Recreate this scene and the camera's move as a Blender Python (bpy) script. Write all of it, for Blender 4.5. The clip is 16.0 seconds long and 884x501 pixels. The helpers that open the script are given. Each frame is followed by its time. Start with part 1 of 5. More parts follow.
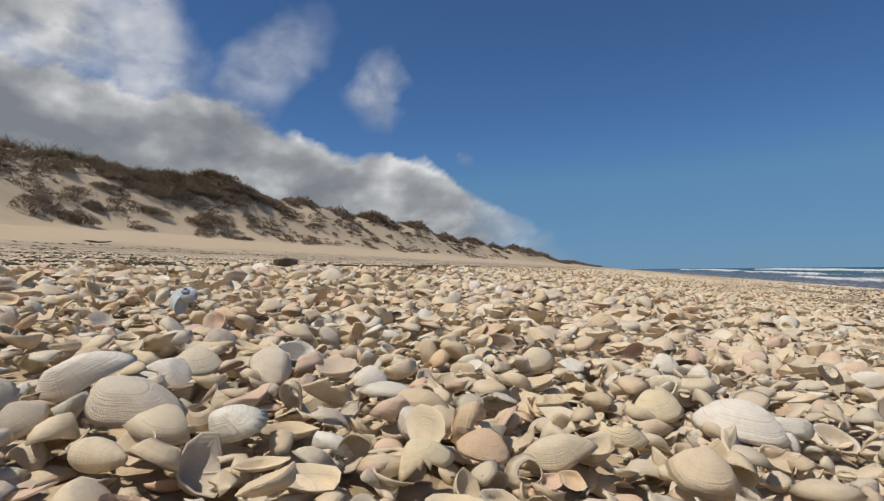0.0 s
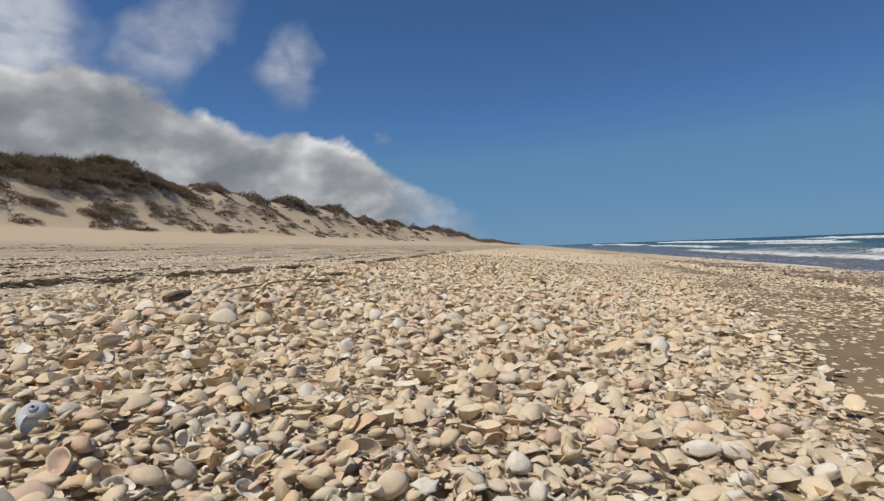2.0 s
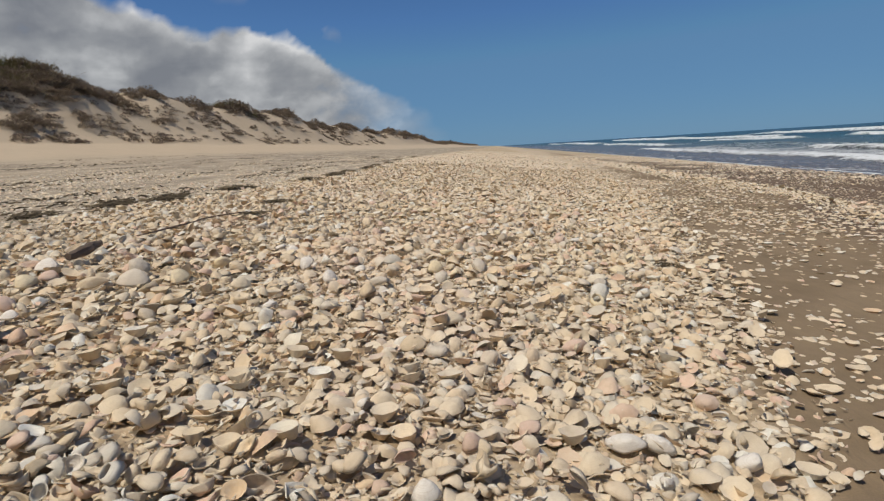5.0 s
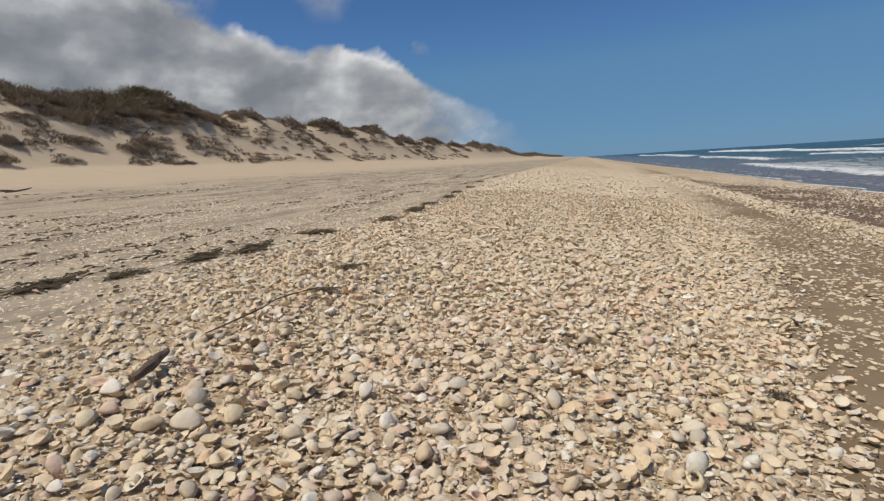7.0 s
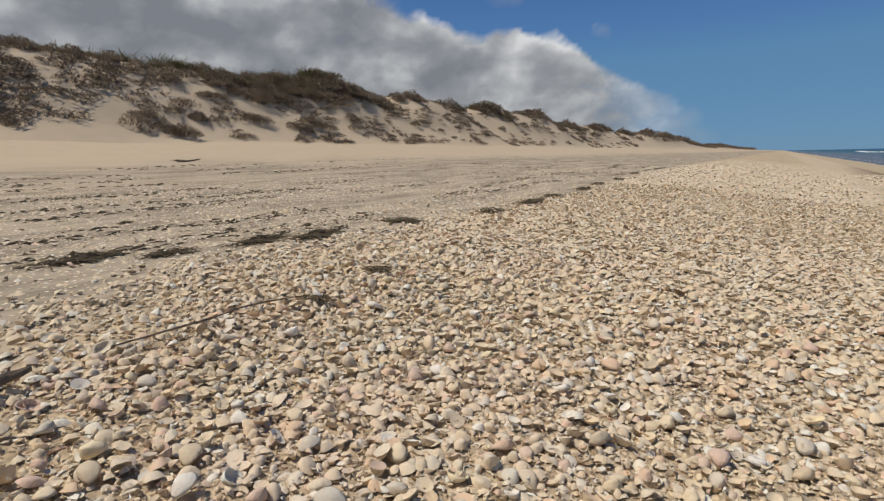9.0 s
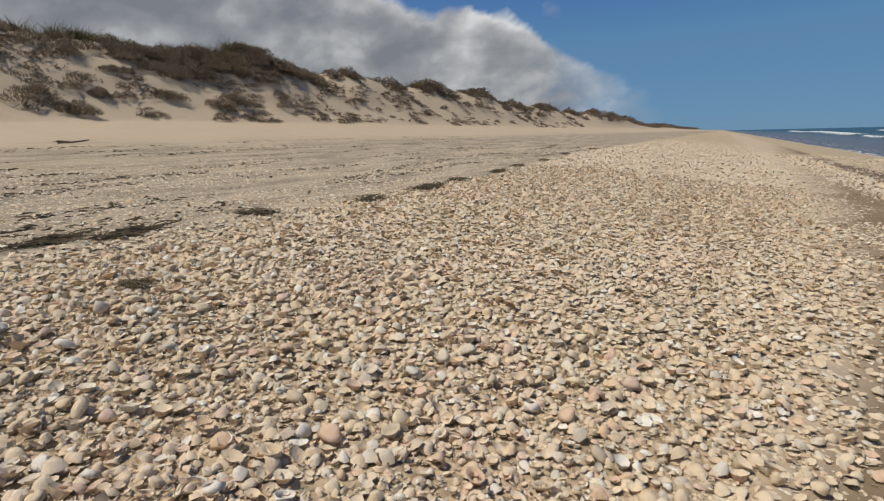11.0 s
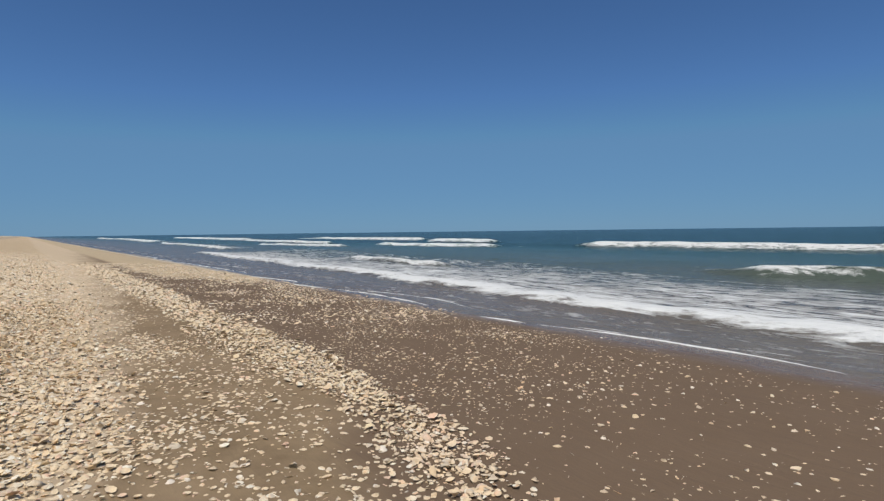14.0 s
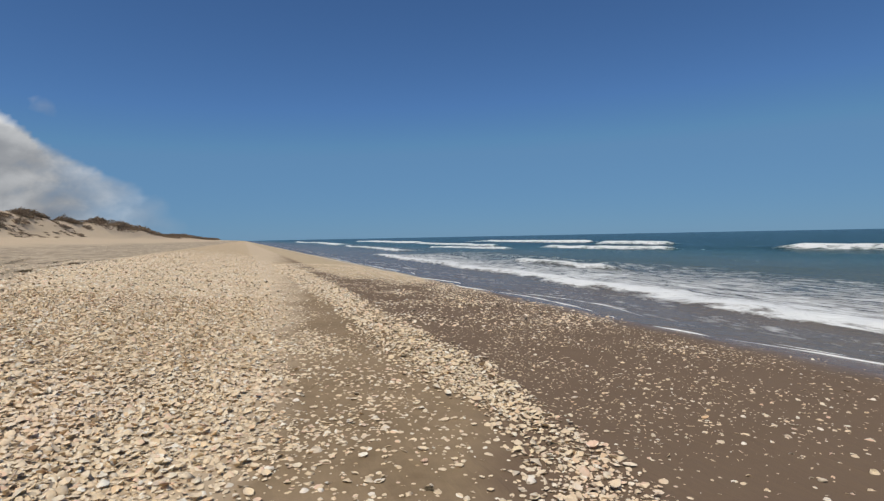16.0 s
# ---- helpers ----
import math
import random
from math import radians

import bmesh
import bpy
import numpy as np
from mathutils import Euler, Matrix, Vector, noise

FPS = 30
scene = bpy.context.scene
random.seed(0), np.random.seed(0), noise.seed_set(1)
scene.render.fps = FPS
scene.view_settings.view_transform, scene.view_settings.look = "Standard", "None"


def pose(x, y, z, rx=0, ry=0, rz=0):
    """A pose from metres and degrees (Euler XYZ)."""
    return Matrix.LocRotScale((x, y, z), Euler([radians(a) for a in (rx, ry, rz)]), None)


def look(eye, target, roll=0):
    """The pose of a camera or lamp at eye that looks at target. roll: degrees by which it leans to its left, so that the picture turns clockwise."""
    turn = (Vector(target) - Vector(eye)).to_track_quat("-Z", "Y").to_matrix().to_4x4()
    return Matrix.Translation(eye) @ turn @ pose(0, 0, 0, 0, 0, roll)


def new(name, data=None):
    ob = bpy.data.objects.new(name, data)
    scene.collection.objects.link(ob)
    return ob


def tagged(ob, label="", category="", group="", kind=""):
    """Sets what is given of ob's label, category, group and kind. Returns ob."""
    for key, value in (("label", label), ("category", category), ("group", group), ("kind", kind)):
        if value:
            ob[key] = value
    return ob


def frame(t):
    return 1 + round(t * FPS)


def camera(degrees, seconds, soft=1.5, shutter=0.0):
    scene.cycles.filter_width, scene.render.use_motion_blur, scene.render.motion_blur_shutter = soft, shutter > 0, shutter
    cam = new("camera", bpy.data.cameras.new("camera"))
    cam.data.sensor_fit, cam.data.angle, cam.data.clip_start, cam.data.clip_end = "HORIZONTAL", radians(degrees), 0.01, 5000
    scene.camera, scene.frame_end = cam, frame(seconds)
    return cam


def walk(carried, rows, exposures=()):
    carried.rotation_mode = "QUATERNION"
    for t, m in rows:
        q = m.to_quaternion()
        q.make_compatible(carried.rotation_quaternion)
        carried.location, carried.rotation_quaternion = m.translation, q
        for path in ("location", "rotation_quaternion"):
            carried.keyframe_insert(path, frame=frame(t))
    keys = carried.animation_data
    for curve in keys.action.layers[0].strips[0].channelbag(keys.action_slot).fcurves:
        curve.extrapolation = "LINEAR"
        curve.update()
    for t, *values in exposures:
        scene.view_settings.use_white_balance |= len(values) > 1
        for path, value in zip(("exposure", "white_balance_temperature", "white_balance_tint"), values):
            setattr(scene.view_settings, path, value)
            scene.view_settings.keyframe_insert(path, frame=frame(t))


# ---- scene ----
cam = camera(78.2, 16.0, soft=1.3)
PATH = [
    (0, (-2.115, -3.234, 0.476), (-2.746, -1.337, 0.55), -0.5),
    (0.5, (-2.055, -3.234, 0.622), (-2.64, -1.321, 0.648), -1.1),
    (1, (-2.018, -3.234, 0.682), (-2.535, -1.302, 0.683), -1.9),
    (1.5, (-2.007, -3.234, 0.699), (-2.444, -1.283, 0.702), -2.2),
    (2, (-1.994, -3.231, 0.714), (-2.348, -1.263, 0.71), -2.2),
    (2.5, (-1.955, -3.212, 0.711), (-2.216, -1.23, 0.677), -1.9),
    (3, (-1.902, -3.204, 0.696), (-2.072, -1.213, 0.608), -1.5),
    (3.2, (-1.891, -3.2, 0.684), (-2.03, -1.208, 0.571), -1.5),
    (5.3, (-1.904, -3.028, 1.003), (-2.147, -1.081, 0.613), -4.1),
    (5.5, (-1.89, -3.032, 1.118), (-2.162, -1.091, 0.72), -4.1),
    (6, (-1.846, -3.044, 1.318), (-2.188, -1.113, 0.925), -4.0),
    (6.5, (-1.845, -2.965, 1.343), (-2.266, -1.041, 0.99), -3.8),
    (7, (-1.868, -2.708, 1.353), (-2.379, -0.799, 1.045), -3.6),
    (7.5, (-1.819, -2.403, 1.328), (-2.445, -0.523, 1.053), -3.2),
    (8, (-1.682, -2.071, 1.331), (-2.456, -0.246, 1.066), -2.6),
    (8.2, (-1.633, -1.932, 1.323), (-2.476, -0.138, 1.056), -2.2),
    (10.3, (-0.989, -0.658, 1.323), (-2.129, 0.925, 0.884), -1.2),
    (10.5, (-0.941, -0.529, 1.319), (-2.026, 1.092, 0.878), -1.4),
    (11, (-0.894, -0.219, 1.318), (-1.785, 1.524, 0.908), -1.3),
    (11.5, (-0.813, -0.004, 1.329), (-1.43, 1.87, 0.997), -0.9),
    (12, (-0.605, 0.251, 1.368), (-0.859, 2.222, 1.143), -0.6),
    (12.5, (-0.422, 0.38, 1.418), (-0.23, 2.367, 1.294), -0.4),
    (13, (-0.328, 0.382, 1.418), (0.272, 2.288, 1.349), -0.5),
    (13.5, (-0.251, 0.361, 1.422), (0.705, 2.117, 1.365), -0.6),
    (14, (-0.194, 0.331, 1.427), (1.019, 1.92, 1.357), -0.7),
    (14.5, (-0.134, 0.269, 1.418), (1.198, 1.758, 1.337), -0.7),
    (15, (-0.087, 0.291, 1.412), (1.204, 1.816, 1.328), -1.1),
    (15.5, (0.03, 0.486, 1.396), (1.105, 2.172, 1.334), -1.2),
    (16, (0.138, 0.687, 1.386), (0.822, 2.566, 1.336), -1.1),
]
walk(cam, [(t, look(e, g, r)) for t, e, g, r in PATH],
     exposures=((0, 0.0), (3, -0.02), (5.5, -0.08), (7, -0.02), (8, -0.02), (10.5, -0.1), (11, -0.08), (12.5, -0.03), (13.5, 0.02), (14.5, 0.08), (16, 0.04)))
# ---- light ----

# ---- world and sun ----
SUN_ELEVATION, SUN_AZIMUTH = radians(63), radians(-134)
sky_world = bpy.data.worlds.new("sky")
scene.world = sky_world
sky_world.use_nodes = True
sky_node = sky_world.node_tree.nodes.new("ShaderNodeTexSky")
sky_node.sky_type = "NISHITA"
sky_node.sun_disc = False
sky_node.sun_elevation, sky_node.sun_rotation = SUN_ELEVATION, SUN_AZIMUTH
sky_node.air_density, sky_node.dust_density, sky_node.ozone_density = 0.8, 0.1, 3.5
sky_back = sky_world.node_tree.nodes["Background"]
sky_back.inputs["Strength"].default_value = 0.058
# clear deep blue aloft, an even haze along the horizon
sky_tint, sky_haze = [sky_world.node_tree.nodes.new("ShaderNodeMix") for _ in range(2)]
for node, blend, colour in ((sky_tint, "MULTIPLY", (0.815, 1.15, 1.46, 1)), (sky_haze, "DARKEN", (1.95, 4.15, 7.1, 1))):
    node.data_type, node.blend_type = "RGBA", blend
    node.inputs[0].default_value, node.inputs[7].default_value = (1.0 if blend == "MULTIPLY" else 0.8), colour
sky_world.node_tree.links.new(sky_node.outputs[0], sky_tint.inputs[6])
sky_world.node_tree.links.new(sky_tint.outputs[2], sky_haze.inputs[6])
sky_world.node_tree.links.new(sky_haze.outputs[2], sky_back.inputs["Color"])
sun_data = bpy.data.lights.new("sun", "SUN")
sun_data.energy, sun_data.angle, sun_data.color = 3.5, radians(0.53), (1.0, 0.945, 0.855)
sun = new("sun", sun_data)
SUN_WAY = Vector((math.sin(SUN_AZIMUTH) * math.cos(SUN_ELEVATION), math.cos(SUN_AZIMUTH) * math.cos(SUN_ELEVATION), math.sin(SUN_ELEVATION)))
sun.matrix_world = look(SUN_WAY * 100, (0, 0, 0))

# ---- shape of the shore ----
LATTICE = np.random.RandomState(7).rand(256, 256)


def smooth_noise(x, y, seed=0):
    """Value noise from 0 to 1 on arrays, one cell a unit."""
    x, y = np.asarray(x, float) + 17.3 * seed, np.asarray(y, float) + 5.7 * seed
    i, j = np.floor(x).astype(int), np.floor(y).astype(int)
    u, v = x - i, y - j
    u, v = u * u * (3 - 2 * u), v * v * (3 - 2 * v)
    a, b = LATTICE[i % 256, j % 256], LATTICE[(i + 1) % 256, j % 256]
    c, d = LATTICE[i % 256, (j + 1) % 256], LATTICE[(i + 1) % 256, (j + 1) % 256]
    return (a * (1 - u) + b * u) * (1 - v) + (c * (1 - u) + d * u) * v


def fractal(x, y, seed=0, octaves=4):
    total, size, weight = 0.0, 1.0, 0.5
    for k in range(octaves):
        total = total + weight * smooth_noise(np.asarray(x) * size, np.asarray(y) * size, seed + k)
        size, weight = size * 2.03, weight * 0.5
    return total / (1 - 0.5 ** octaves)


BEACH_X = (-5000, -30, -21, -16.5, -13, -10.5, -8, -6, -4.8, -3.85, -2.85, -2.05, -1.4, -0.8, 0, 0.5, 1.06, 1.8, 2.3, 3, 4, 5, 6.5, 8, 12, 25, 60, 5000)
BEACH_Z = (2.6, 2.4, 2.15, 1.38, 0.98, 0.76, 0.62, 0.52, 0.49, 0.465, 0.36, 0.28, 0.19, 0.125, 0.045, 0.015, 0, -0.035, -0.045, -0.1, -0.15, -0.21, -0.33, -0.45, -0.9, -2.2, -5, -9)
CREST_Y = (-200, 8, 13, 16, 18.5, 21, 24, 26, 28, 31.3, 34, 37, 41, 44, 47, 50, 53, 57, 61, 66, 70, 77, 86, 95, 102, 112, 121, 129, 138, 148, 171, 182, 217, 260, 290, 330, 405, 700, 5000)
CREST_Z = (6, 5.8, 6.0, 6.1, 5.7, 5.8, 6.4, 6.7, 6.2, 5.5, 6.1, 6.15, 6.1, 5.75, 6.2, 6.35, 5.85, 6.15, 6.1, 5.5, 5.65, 5.5, 5.6, 4.9, 5.1, 4.9, 5.5, 5.9, 5.45, 5.25, 4.9, 4.2, 3.2, 3.6, 3.9, 3.2, 2.7, 2.4, 2.4)
SEA_LEVEL = -0.45


def wash_level(y):
    """The water's edge runs up and down the slope in uneven lobes."""
    return 0.035 * (np.abs(np.sin(y * 0.42 + 0.6)) - 0.6) + 0.11 * (fractal(y / 6.5, 0 * y, 57) - 0.5) + 0.028 * np.sin(y * 0.8 + 1.8 * np.sin(y * 0.31))


def shore_height(x, y):
    x, y = np.asarray(x, float), np.asarray(y, float)
    z = np.interp(x, BEACH_X, BEACH_Z)
    # low undulation of the flats, none on the narrow strip that carries the path
    flat = np.clip((-6 - x) / 4, 0, 1)
    z = z + flat * 0.10 * (fractal(x / 5, y / 9, 3) - 0.5)
    z = z + 0.03 * (fractal(x * 0.9, y * 0.7, 5) - 0.5)
    # dune ridge: toe near x = -21, crest near x = -27
    toe = -21 + 1.6 * (smooth_noise(y / 9, 0 * y, 11) - 0.5)
    rise = np.clip((toe - x) / 6.2, 0, 1)
    rise = rise * rise * (3 - 2 * rise) * 0.55 + rise * 0.45
    crest = np.interp(y, CREST_Y, CREST_Z) + 0.35 * (smooth_noise(y / 2.1, 0 * y, 13) - 0.5)
    behind = np.clip((-28.5 - x) / 8, 0, 1)
    top = crest * (1 - 0.22 * behind) + behind * 1.1 * (fractal(x / 6, y / 6, 17) - 0.5)
    z = z + (top - z) * rise
    hummock = 4 * rise * (1 - rise)
    z = z + hummock * 0.8 * (fractal(x / 2.6, y / 3.4, 19) - 0.5)
    return z


# ---- materials ----
class Nodes:
    """A short way to write a node material."""

    def __init__(self, name, roughness=0.8, specular=0.3):
        self.mat = bpy.data.materials.new(name)
        self.mat.use_nodes = True
        self.tree = self.mat.node_tree
        self.bsdf = self.tree.nodes["Principled BSDF"]
        self.bsdf.inputs["Roughness"].default_value = roughness
        self.bsdf.inputs["Specular IOR Level"].default_value = specular

    def add(self, kind):
        return self.tree.nodes.new(kind)

    def put(self, socket, value):
        if hasattr(value, "is_output"):
            self.tree.links.new(value, socket)
        elif isinstance(value, tuple) and len(value) == 3 and socket.type == "RGBA":
            socket.default_value = (*value, 1)
        else:
            socket.default_value = value

    def math(self, operation, a, b=0.0, clamp=False):
        node = self.add("ShaderNodeMath")
        node.operation, node.use_clamp = operation, clamp
        self.put(node.inputs[0], a)
        self.put(node.inputs[1], b)
        return node.outputs[0]

    def mix(self, factor, a, b, blend="MIX"):
        node = self.add("ShaderNodeMix")
        node.data_type, node.blend_type = "RGBA", blend
        self.put(node.inputs[0], factor)
        self.put(node.inputs[6], a)
        self.put(node.inputs[7], b)
        return node.outputs[2]

    def span(self, value, low, high, to_low=0.0, to_high=1.0):
        node = self.add("ShaderNodeMapRange")
        node.clamp = True
        for socket, v in zip(node.inputs, (value, low, high, to_low, to_high)):
            self.put(socket, v)
        return node.outputs[0]

    def ramp(self, value, stops, constant=False):
        node = self.add("ShaderNodeValToRGB")
        if constant:
            node.color_ramp.interpolation = "CONSTANT"
        elements = node.color_ramp.elements
        while len(elements) < len(stops):
            elements.new(0.5)
        for element, (place, colour) in zip(elements, stops):
            element.position, element.color = place, (*colour, 1)
        self.put(node.inputs[0], value)
        return node.outputs[0]

    def place(self):
        return self.add("ShaderNodeTexCoord").outputs["Object"]

    def uv(self):
        return self.add("ShaderNodeTexCoord").outputs["UV"]

    def stretch(self, vector, scale):
        node = self.add("ShaderNodeVectorMath")
        node.operation = "MULTIPLY"
        self.put(node.inputs[0], vector)
        self.put(node.inputs[1], scale)
        return node.outputs[0]

    def noise(self, vector, scale, detail=4.0, rough=0.55, warp=0.0):
        node = self.add("ShaderNodeTexNoise")
        self.put(node.inputs["Vector"], vector)
        for key, v in (("Scale", scale), ("Detail", detail), ("Roughness", rough), ("Distortion", warp)):
            node.inputs[key].default_value = v
        return node.outputs["Fac"]

    def cells(self, vector, scale, out="Color", feature="F1"):
        node = self.add("ShaderNodeTexVoronoi")
        node.feature = feature
        self.put(node.inputs["Vector"], vector)
        node.inputs["Scale"].default_value = scale
        return node.outputs[out]

    def attribute(self, name):
        node = self.add("ShaderNodeAttribute")
        node.attribute_name = name
        return node.outputs["Fac"]

    def bump(self, height, strength, distance, normal=None):
        node = self.add("ShaderNodeBump")
        node.inputs["Strength"].default_value = strength
        node.inputs["Distance"].default_value = distance
        self.put(node.inputs["Height"], height)
        if normal is not None:
            self.put(node.inputs["Normal"], normal)
        return node.outputs[0]

    def done(self, colour=None, normal=None, roughness=None):
        for key, v in (("Base Color", colour), ("Normal", normal), ("Roughness", roughness)):
            if v is not None:
                self.put(self.bsdf.inputs[key], v)
        return self.mat


def sand_material():
    n = Nodes("sand", 0.9, 0.15)
    p = n.place()
    grain = n.noise(p, 260, 3, 0.7)
    patch = n.noise(p, 1.3, 5, 0.6)
    broad = n.noise(n.stretch(p, (0.5, 0.12, 1.0)), 1.0, 4, 0.55)
    dry = n.mix(patch, (0.49, 0.395, 0.28), (0.58, 0.47, 0.335))
    # flats: greyer sand strewn with fine shell bits and drift lines
    lines = n.noise(n.stretch(p, (2.6, 0.45, 1.0)), 1.0, 6, 0.65, 0.6)
    flat = n.mix(n.span(lines, 0.4, 0.6), (0.265, 0.220, 0.163), (0.45, 0.375, 0.280))
    colour = n.mix(n.math("MULTIPLY", n.attribute("flat"), n.span(broad, 0.25, 0.5, 0.5, 1.0)), dry, flat)
    bits = n.cells(p, 22)
    bit_size = n.cells(p, 22, "Distance")
    bit_tint = n.ramp(n.math("FRACT", n.math("MULTIPLY", bits, 7.31)), ((0.0, (0.42, 0.31, 0.19)), (0.45, (0.64, 0.51, 0.33)), (0.8, (0.78, 0.65, 0.47)), (1.0, (0.84, 0.75, 0.61))))
    few = n.math("MULTIPLY", n.math("LESS_THAN", bit_size, 0.36), n.math("GREATER_THAN", n.math("FRACT", n.math("MULTIPLY", bits, 3.17)), n.span(lines, 0.3, 0.7, 0.88, 0.45)))
    colour = n.mix(n.math("MULTIPLY", few, n.attribute("flat")), colour, bit_tint)
    # damp brown sand and the darker wet slope towards the water
    damp = n.mix(n.span(n.noise(p, 0.8, 6, 0.65), 0.38, 0.62), (0.195, 0.140, 0.084), (0.275, 0.203, 0.127))
    damp = n.mix(n.span(n.noise(p, 7.0, 5, 0.7), 0.4, 0.65, 0.0, 0.3), damp, (0.32, 0.24, 0.15))
    specks = n.math("GREATER_THAN", n.math("FRACT", n.math("MULTIPLY", bits, 5.71)), n.span(n.noise(p, 2.2, 4, 0.6), 0.35, 0.65, 0.99, 0.82))
    damp = n.mix(n.math("MULTIPLY", specks, n.math("LESS_THAN", bit_size, 0.3)), damp, bit_tint)
    wet = n.mix(patch, (0.143, 0.100, 0.067), (0.177, 0.126, 0.085))
    wobble = n.math("SUBTRACT", n.noise(p, 0.9, 5), 0.5)
    colour = n.mix(n.span(n.math("ADD", n.attribute("damp"), n.math("MULTIPLY", wobble, 0.9)), 0.3, 0.7), colour, damp)
    colour = n.mix(n.span(n.math("ADD", n.attribute("wet"), n.math("MULTIPLY", wobble, 0.7)), 0.3, 0.7), colour, wet)
    colour = n.mix(n.span(n.math("ADD", n.attribute("tongue"), n.math("MULTIPLY", wobble, 0.5)), 0.35, 0.65), colour, n.mix(patch, (0.42, 0.335, 0.22), (0.50, 0.405, 0.275)))
    # shell ridge: hash of broken shell between the larger pieces
    mottle = n.noise(n.stretch(p, (1.6, 0.5, 1.0)), 1.2, 6, 0.7)
    hash_tint = n.mix(n.span(mottle, 0.4, 0.62, 0.0, 0.6), n.mix(n.span(bit_size, 0.15, 0.55), bit_tint, (0.50, 0.39, 0.26)), (0.42, 0.325, 0.215))
    bed = n.span(n.math("ADD", n.attribute("bed"), n.math("MULTIPLY", wobble, 0.6)), 0.35, 0.65)
    colour = n.mix(bed, colour, hash_tint)
    colour = n.mix(0.18, colour, n.ramp(grain, ((0.3, (0.12, 0.09, 0.06)), (0.7, (0.75, 0.65, 0.5)))), "OVERLAY")
    ripple = n.noise(n.stretch(p, (3.0, 0.9, 1.0)), 2.2, 5, 0.6, 0.4)
    normal = n.bump(ripple, 0.35, 0.06)
    normal = n.bump(n.math("MULTIPLY", bed, n.math("SUBTRACT", 1.0, bit_size)), 0.8, 0.03, normal)
    normal = n.bump(grain, 0.25, 0.004, normal)
    across = n.add("ShaderNodeSeparateXYZ")
    n.put(across.inputs[0], p)
    rough = n.span(n.math("ADD", across.outputs[0], wobble), 6.6, 7.6, 0.85, 0.22)
    return n.done(colour, normal, rough)


SHELL_TINTS = ((0.0, (0.675, 0.524, 0.346)), (0.14, (0.744, 0.605, 0.412)), (0.3, (0.636, 0.495, 0.326)), (0.44, (0.745, 0.620, 0.440)), (0.58, (0.575, 0.475, 0.345)),
               (0.68, (0.765, 0.680, 0.525)), (0.76, (0.700, 0.505, 0.300)), (0.83, (0.690, 0.470, 0.345)), (0.885, (0.520, 0.455, 0.360)), (0.955, (0.790, 0.750, 0.645)))


def shell_material(name, single=False, tint=None):
    """Weathered shell: one tint a shell, growth bands round the hinge, chalky stains; the ridge has rosy and grey patches."""
    n = Nodes(name, 0.66, 0.2)
    alone = single or tint
    if tint:
        base = tint
    else:
        if single:
            chance = n.add("ShaderNodeObjectInfo").outputs["Random"]
        else:
            chance = n.add("ShaderNodeNewGeometry").outputs["Random Per Island"]
        base = n.ramp(chance, SHELL_TINTS)
    uv = n.uv()
    p = n.place()
    if not alone:
        wide = n.stretch(p, (0.9, 0.45, 1.0))
        base = n.mix(n.span(n.noise(wide, 1.1, 3, 0.5), 0.52, 0.72, 0.0, 0.3), base, (0.74, 0.55, 0.43))
        base = n.mix(n.span(n.noise(wide, 0.8, 3, 0.5), 0.45, 0.28, 0.0, 0.4), base, (0.64, 0.55, 0.43))
    bands = n.noise(n.stretch(uv, (1.2, 21.0 if alone else 17.0, 1.0)), 1.0, 5, 0.65, 0.35)
    rays = n.noise(n.stretch(uv, (30.0, 0.8, 1.0)), 1.0, 2, 0.5)
    stain = n.noise(p, 2.6 if alone else 38, 5, 0.65)
    colour = n.mix(n.span(bands, 0.45, 0.66, 0.0, 0.36 if alone else 0.26), base, (0.54, 0.41, 0.27))
    colour = n.mix(n.span(stain, 0.5, 0.75, 0.0, 0.4), colour, (0.76, 0.67, 0.53))
    colour = n.mix(n.span(stain, 0.25, 0.47, 0.5, 0.0), colour, (0.46, 0.35, 0.24))
    colour = n.mix(n.span(rays, 0.5, 0.75, 0.0, 0.12), colour, (0.42, 0.32, 0.21))
    normal = n.bump(n.math("ADD", bands, n.math("MULTIPLY", rays, 0.4)), 0.5 if alone else 0.4, 0.005 if alone else 0.004)
    normal = n.bump(n.noise(p, 9 if alone else 420, 5, 0.65), 0.25 if alone else 0.22, 0.002 if alone else 0.001, normal)
    return n.done(colour, normal)


def plant_material(name, stops, rough=0.8):
    n = Nodes(name, rough, 0.2)
    colour = n.ramp(n.add("ShaderNodeNewGeometry").outputs["Random Per Island"], stops)
    colour = n.mix(n.span(n.noise(n.place(), 6, 3), 0.35, 0.7, 0.0, 0.4), colour, (0.20, 0.15, 0.11))
    thin = n.add("ShaderNodeBsdfTranslucent")
    n.put(thin.inputs["Color"], colour)
    blend = n.add("ShaderNodeMixShader")
    n.put(blend.inputs[0], 0.42)
    n.tree.links.new(n.bsdf.outputs[0], blend.inputs[1])
    n.tree.links.new(thin.outputs[0], blend.inputs[2])
    n.tree.links.new(blend.outputs[0], n.tree.nodes["Material Output"].inputs["Surface"])
    return n.done(colour)


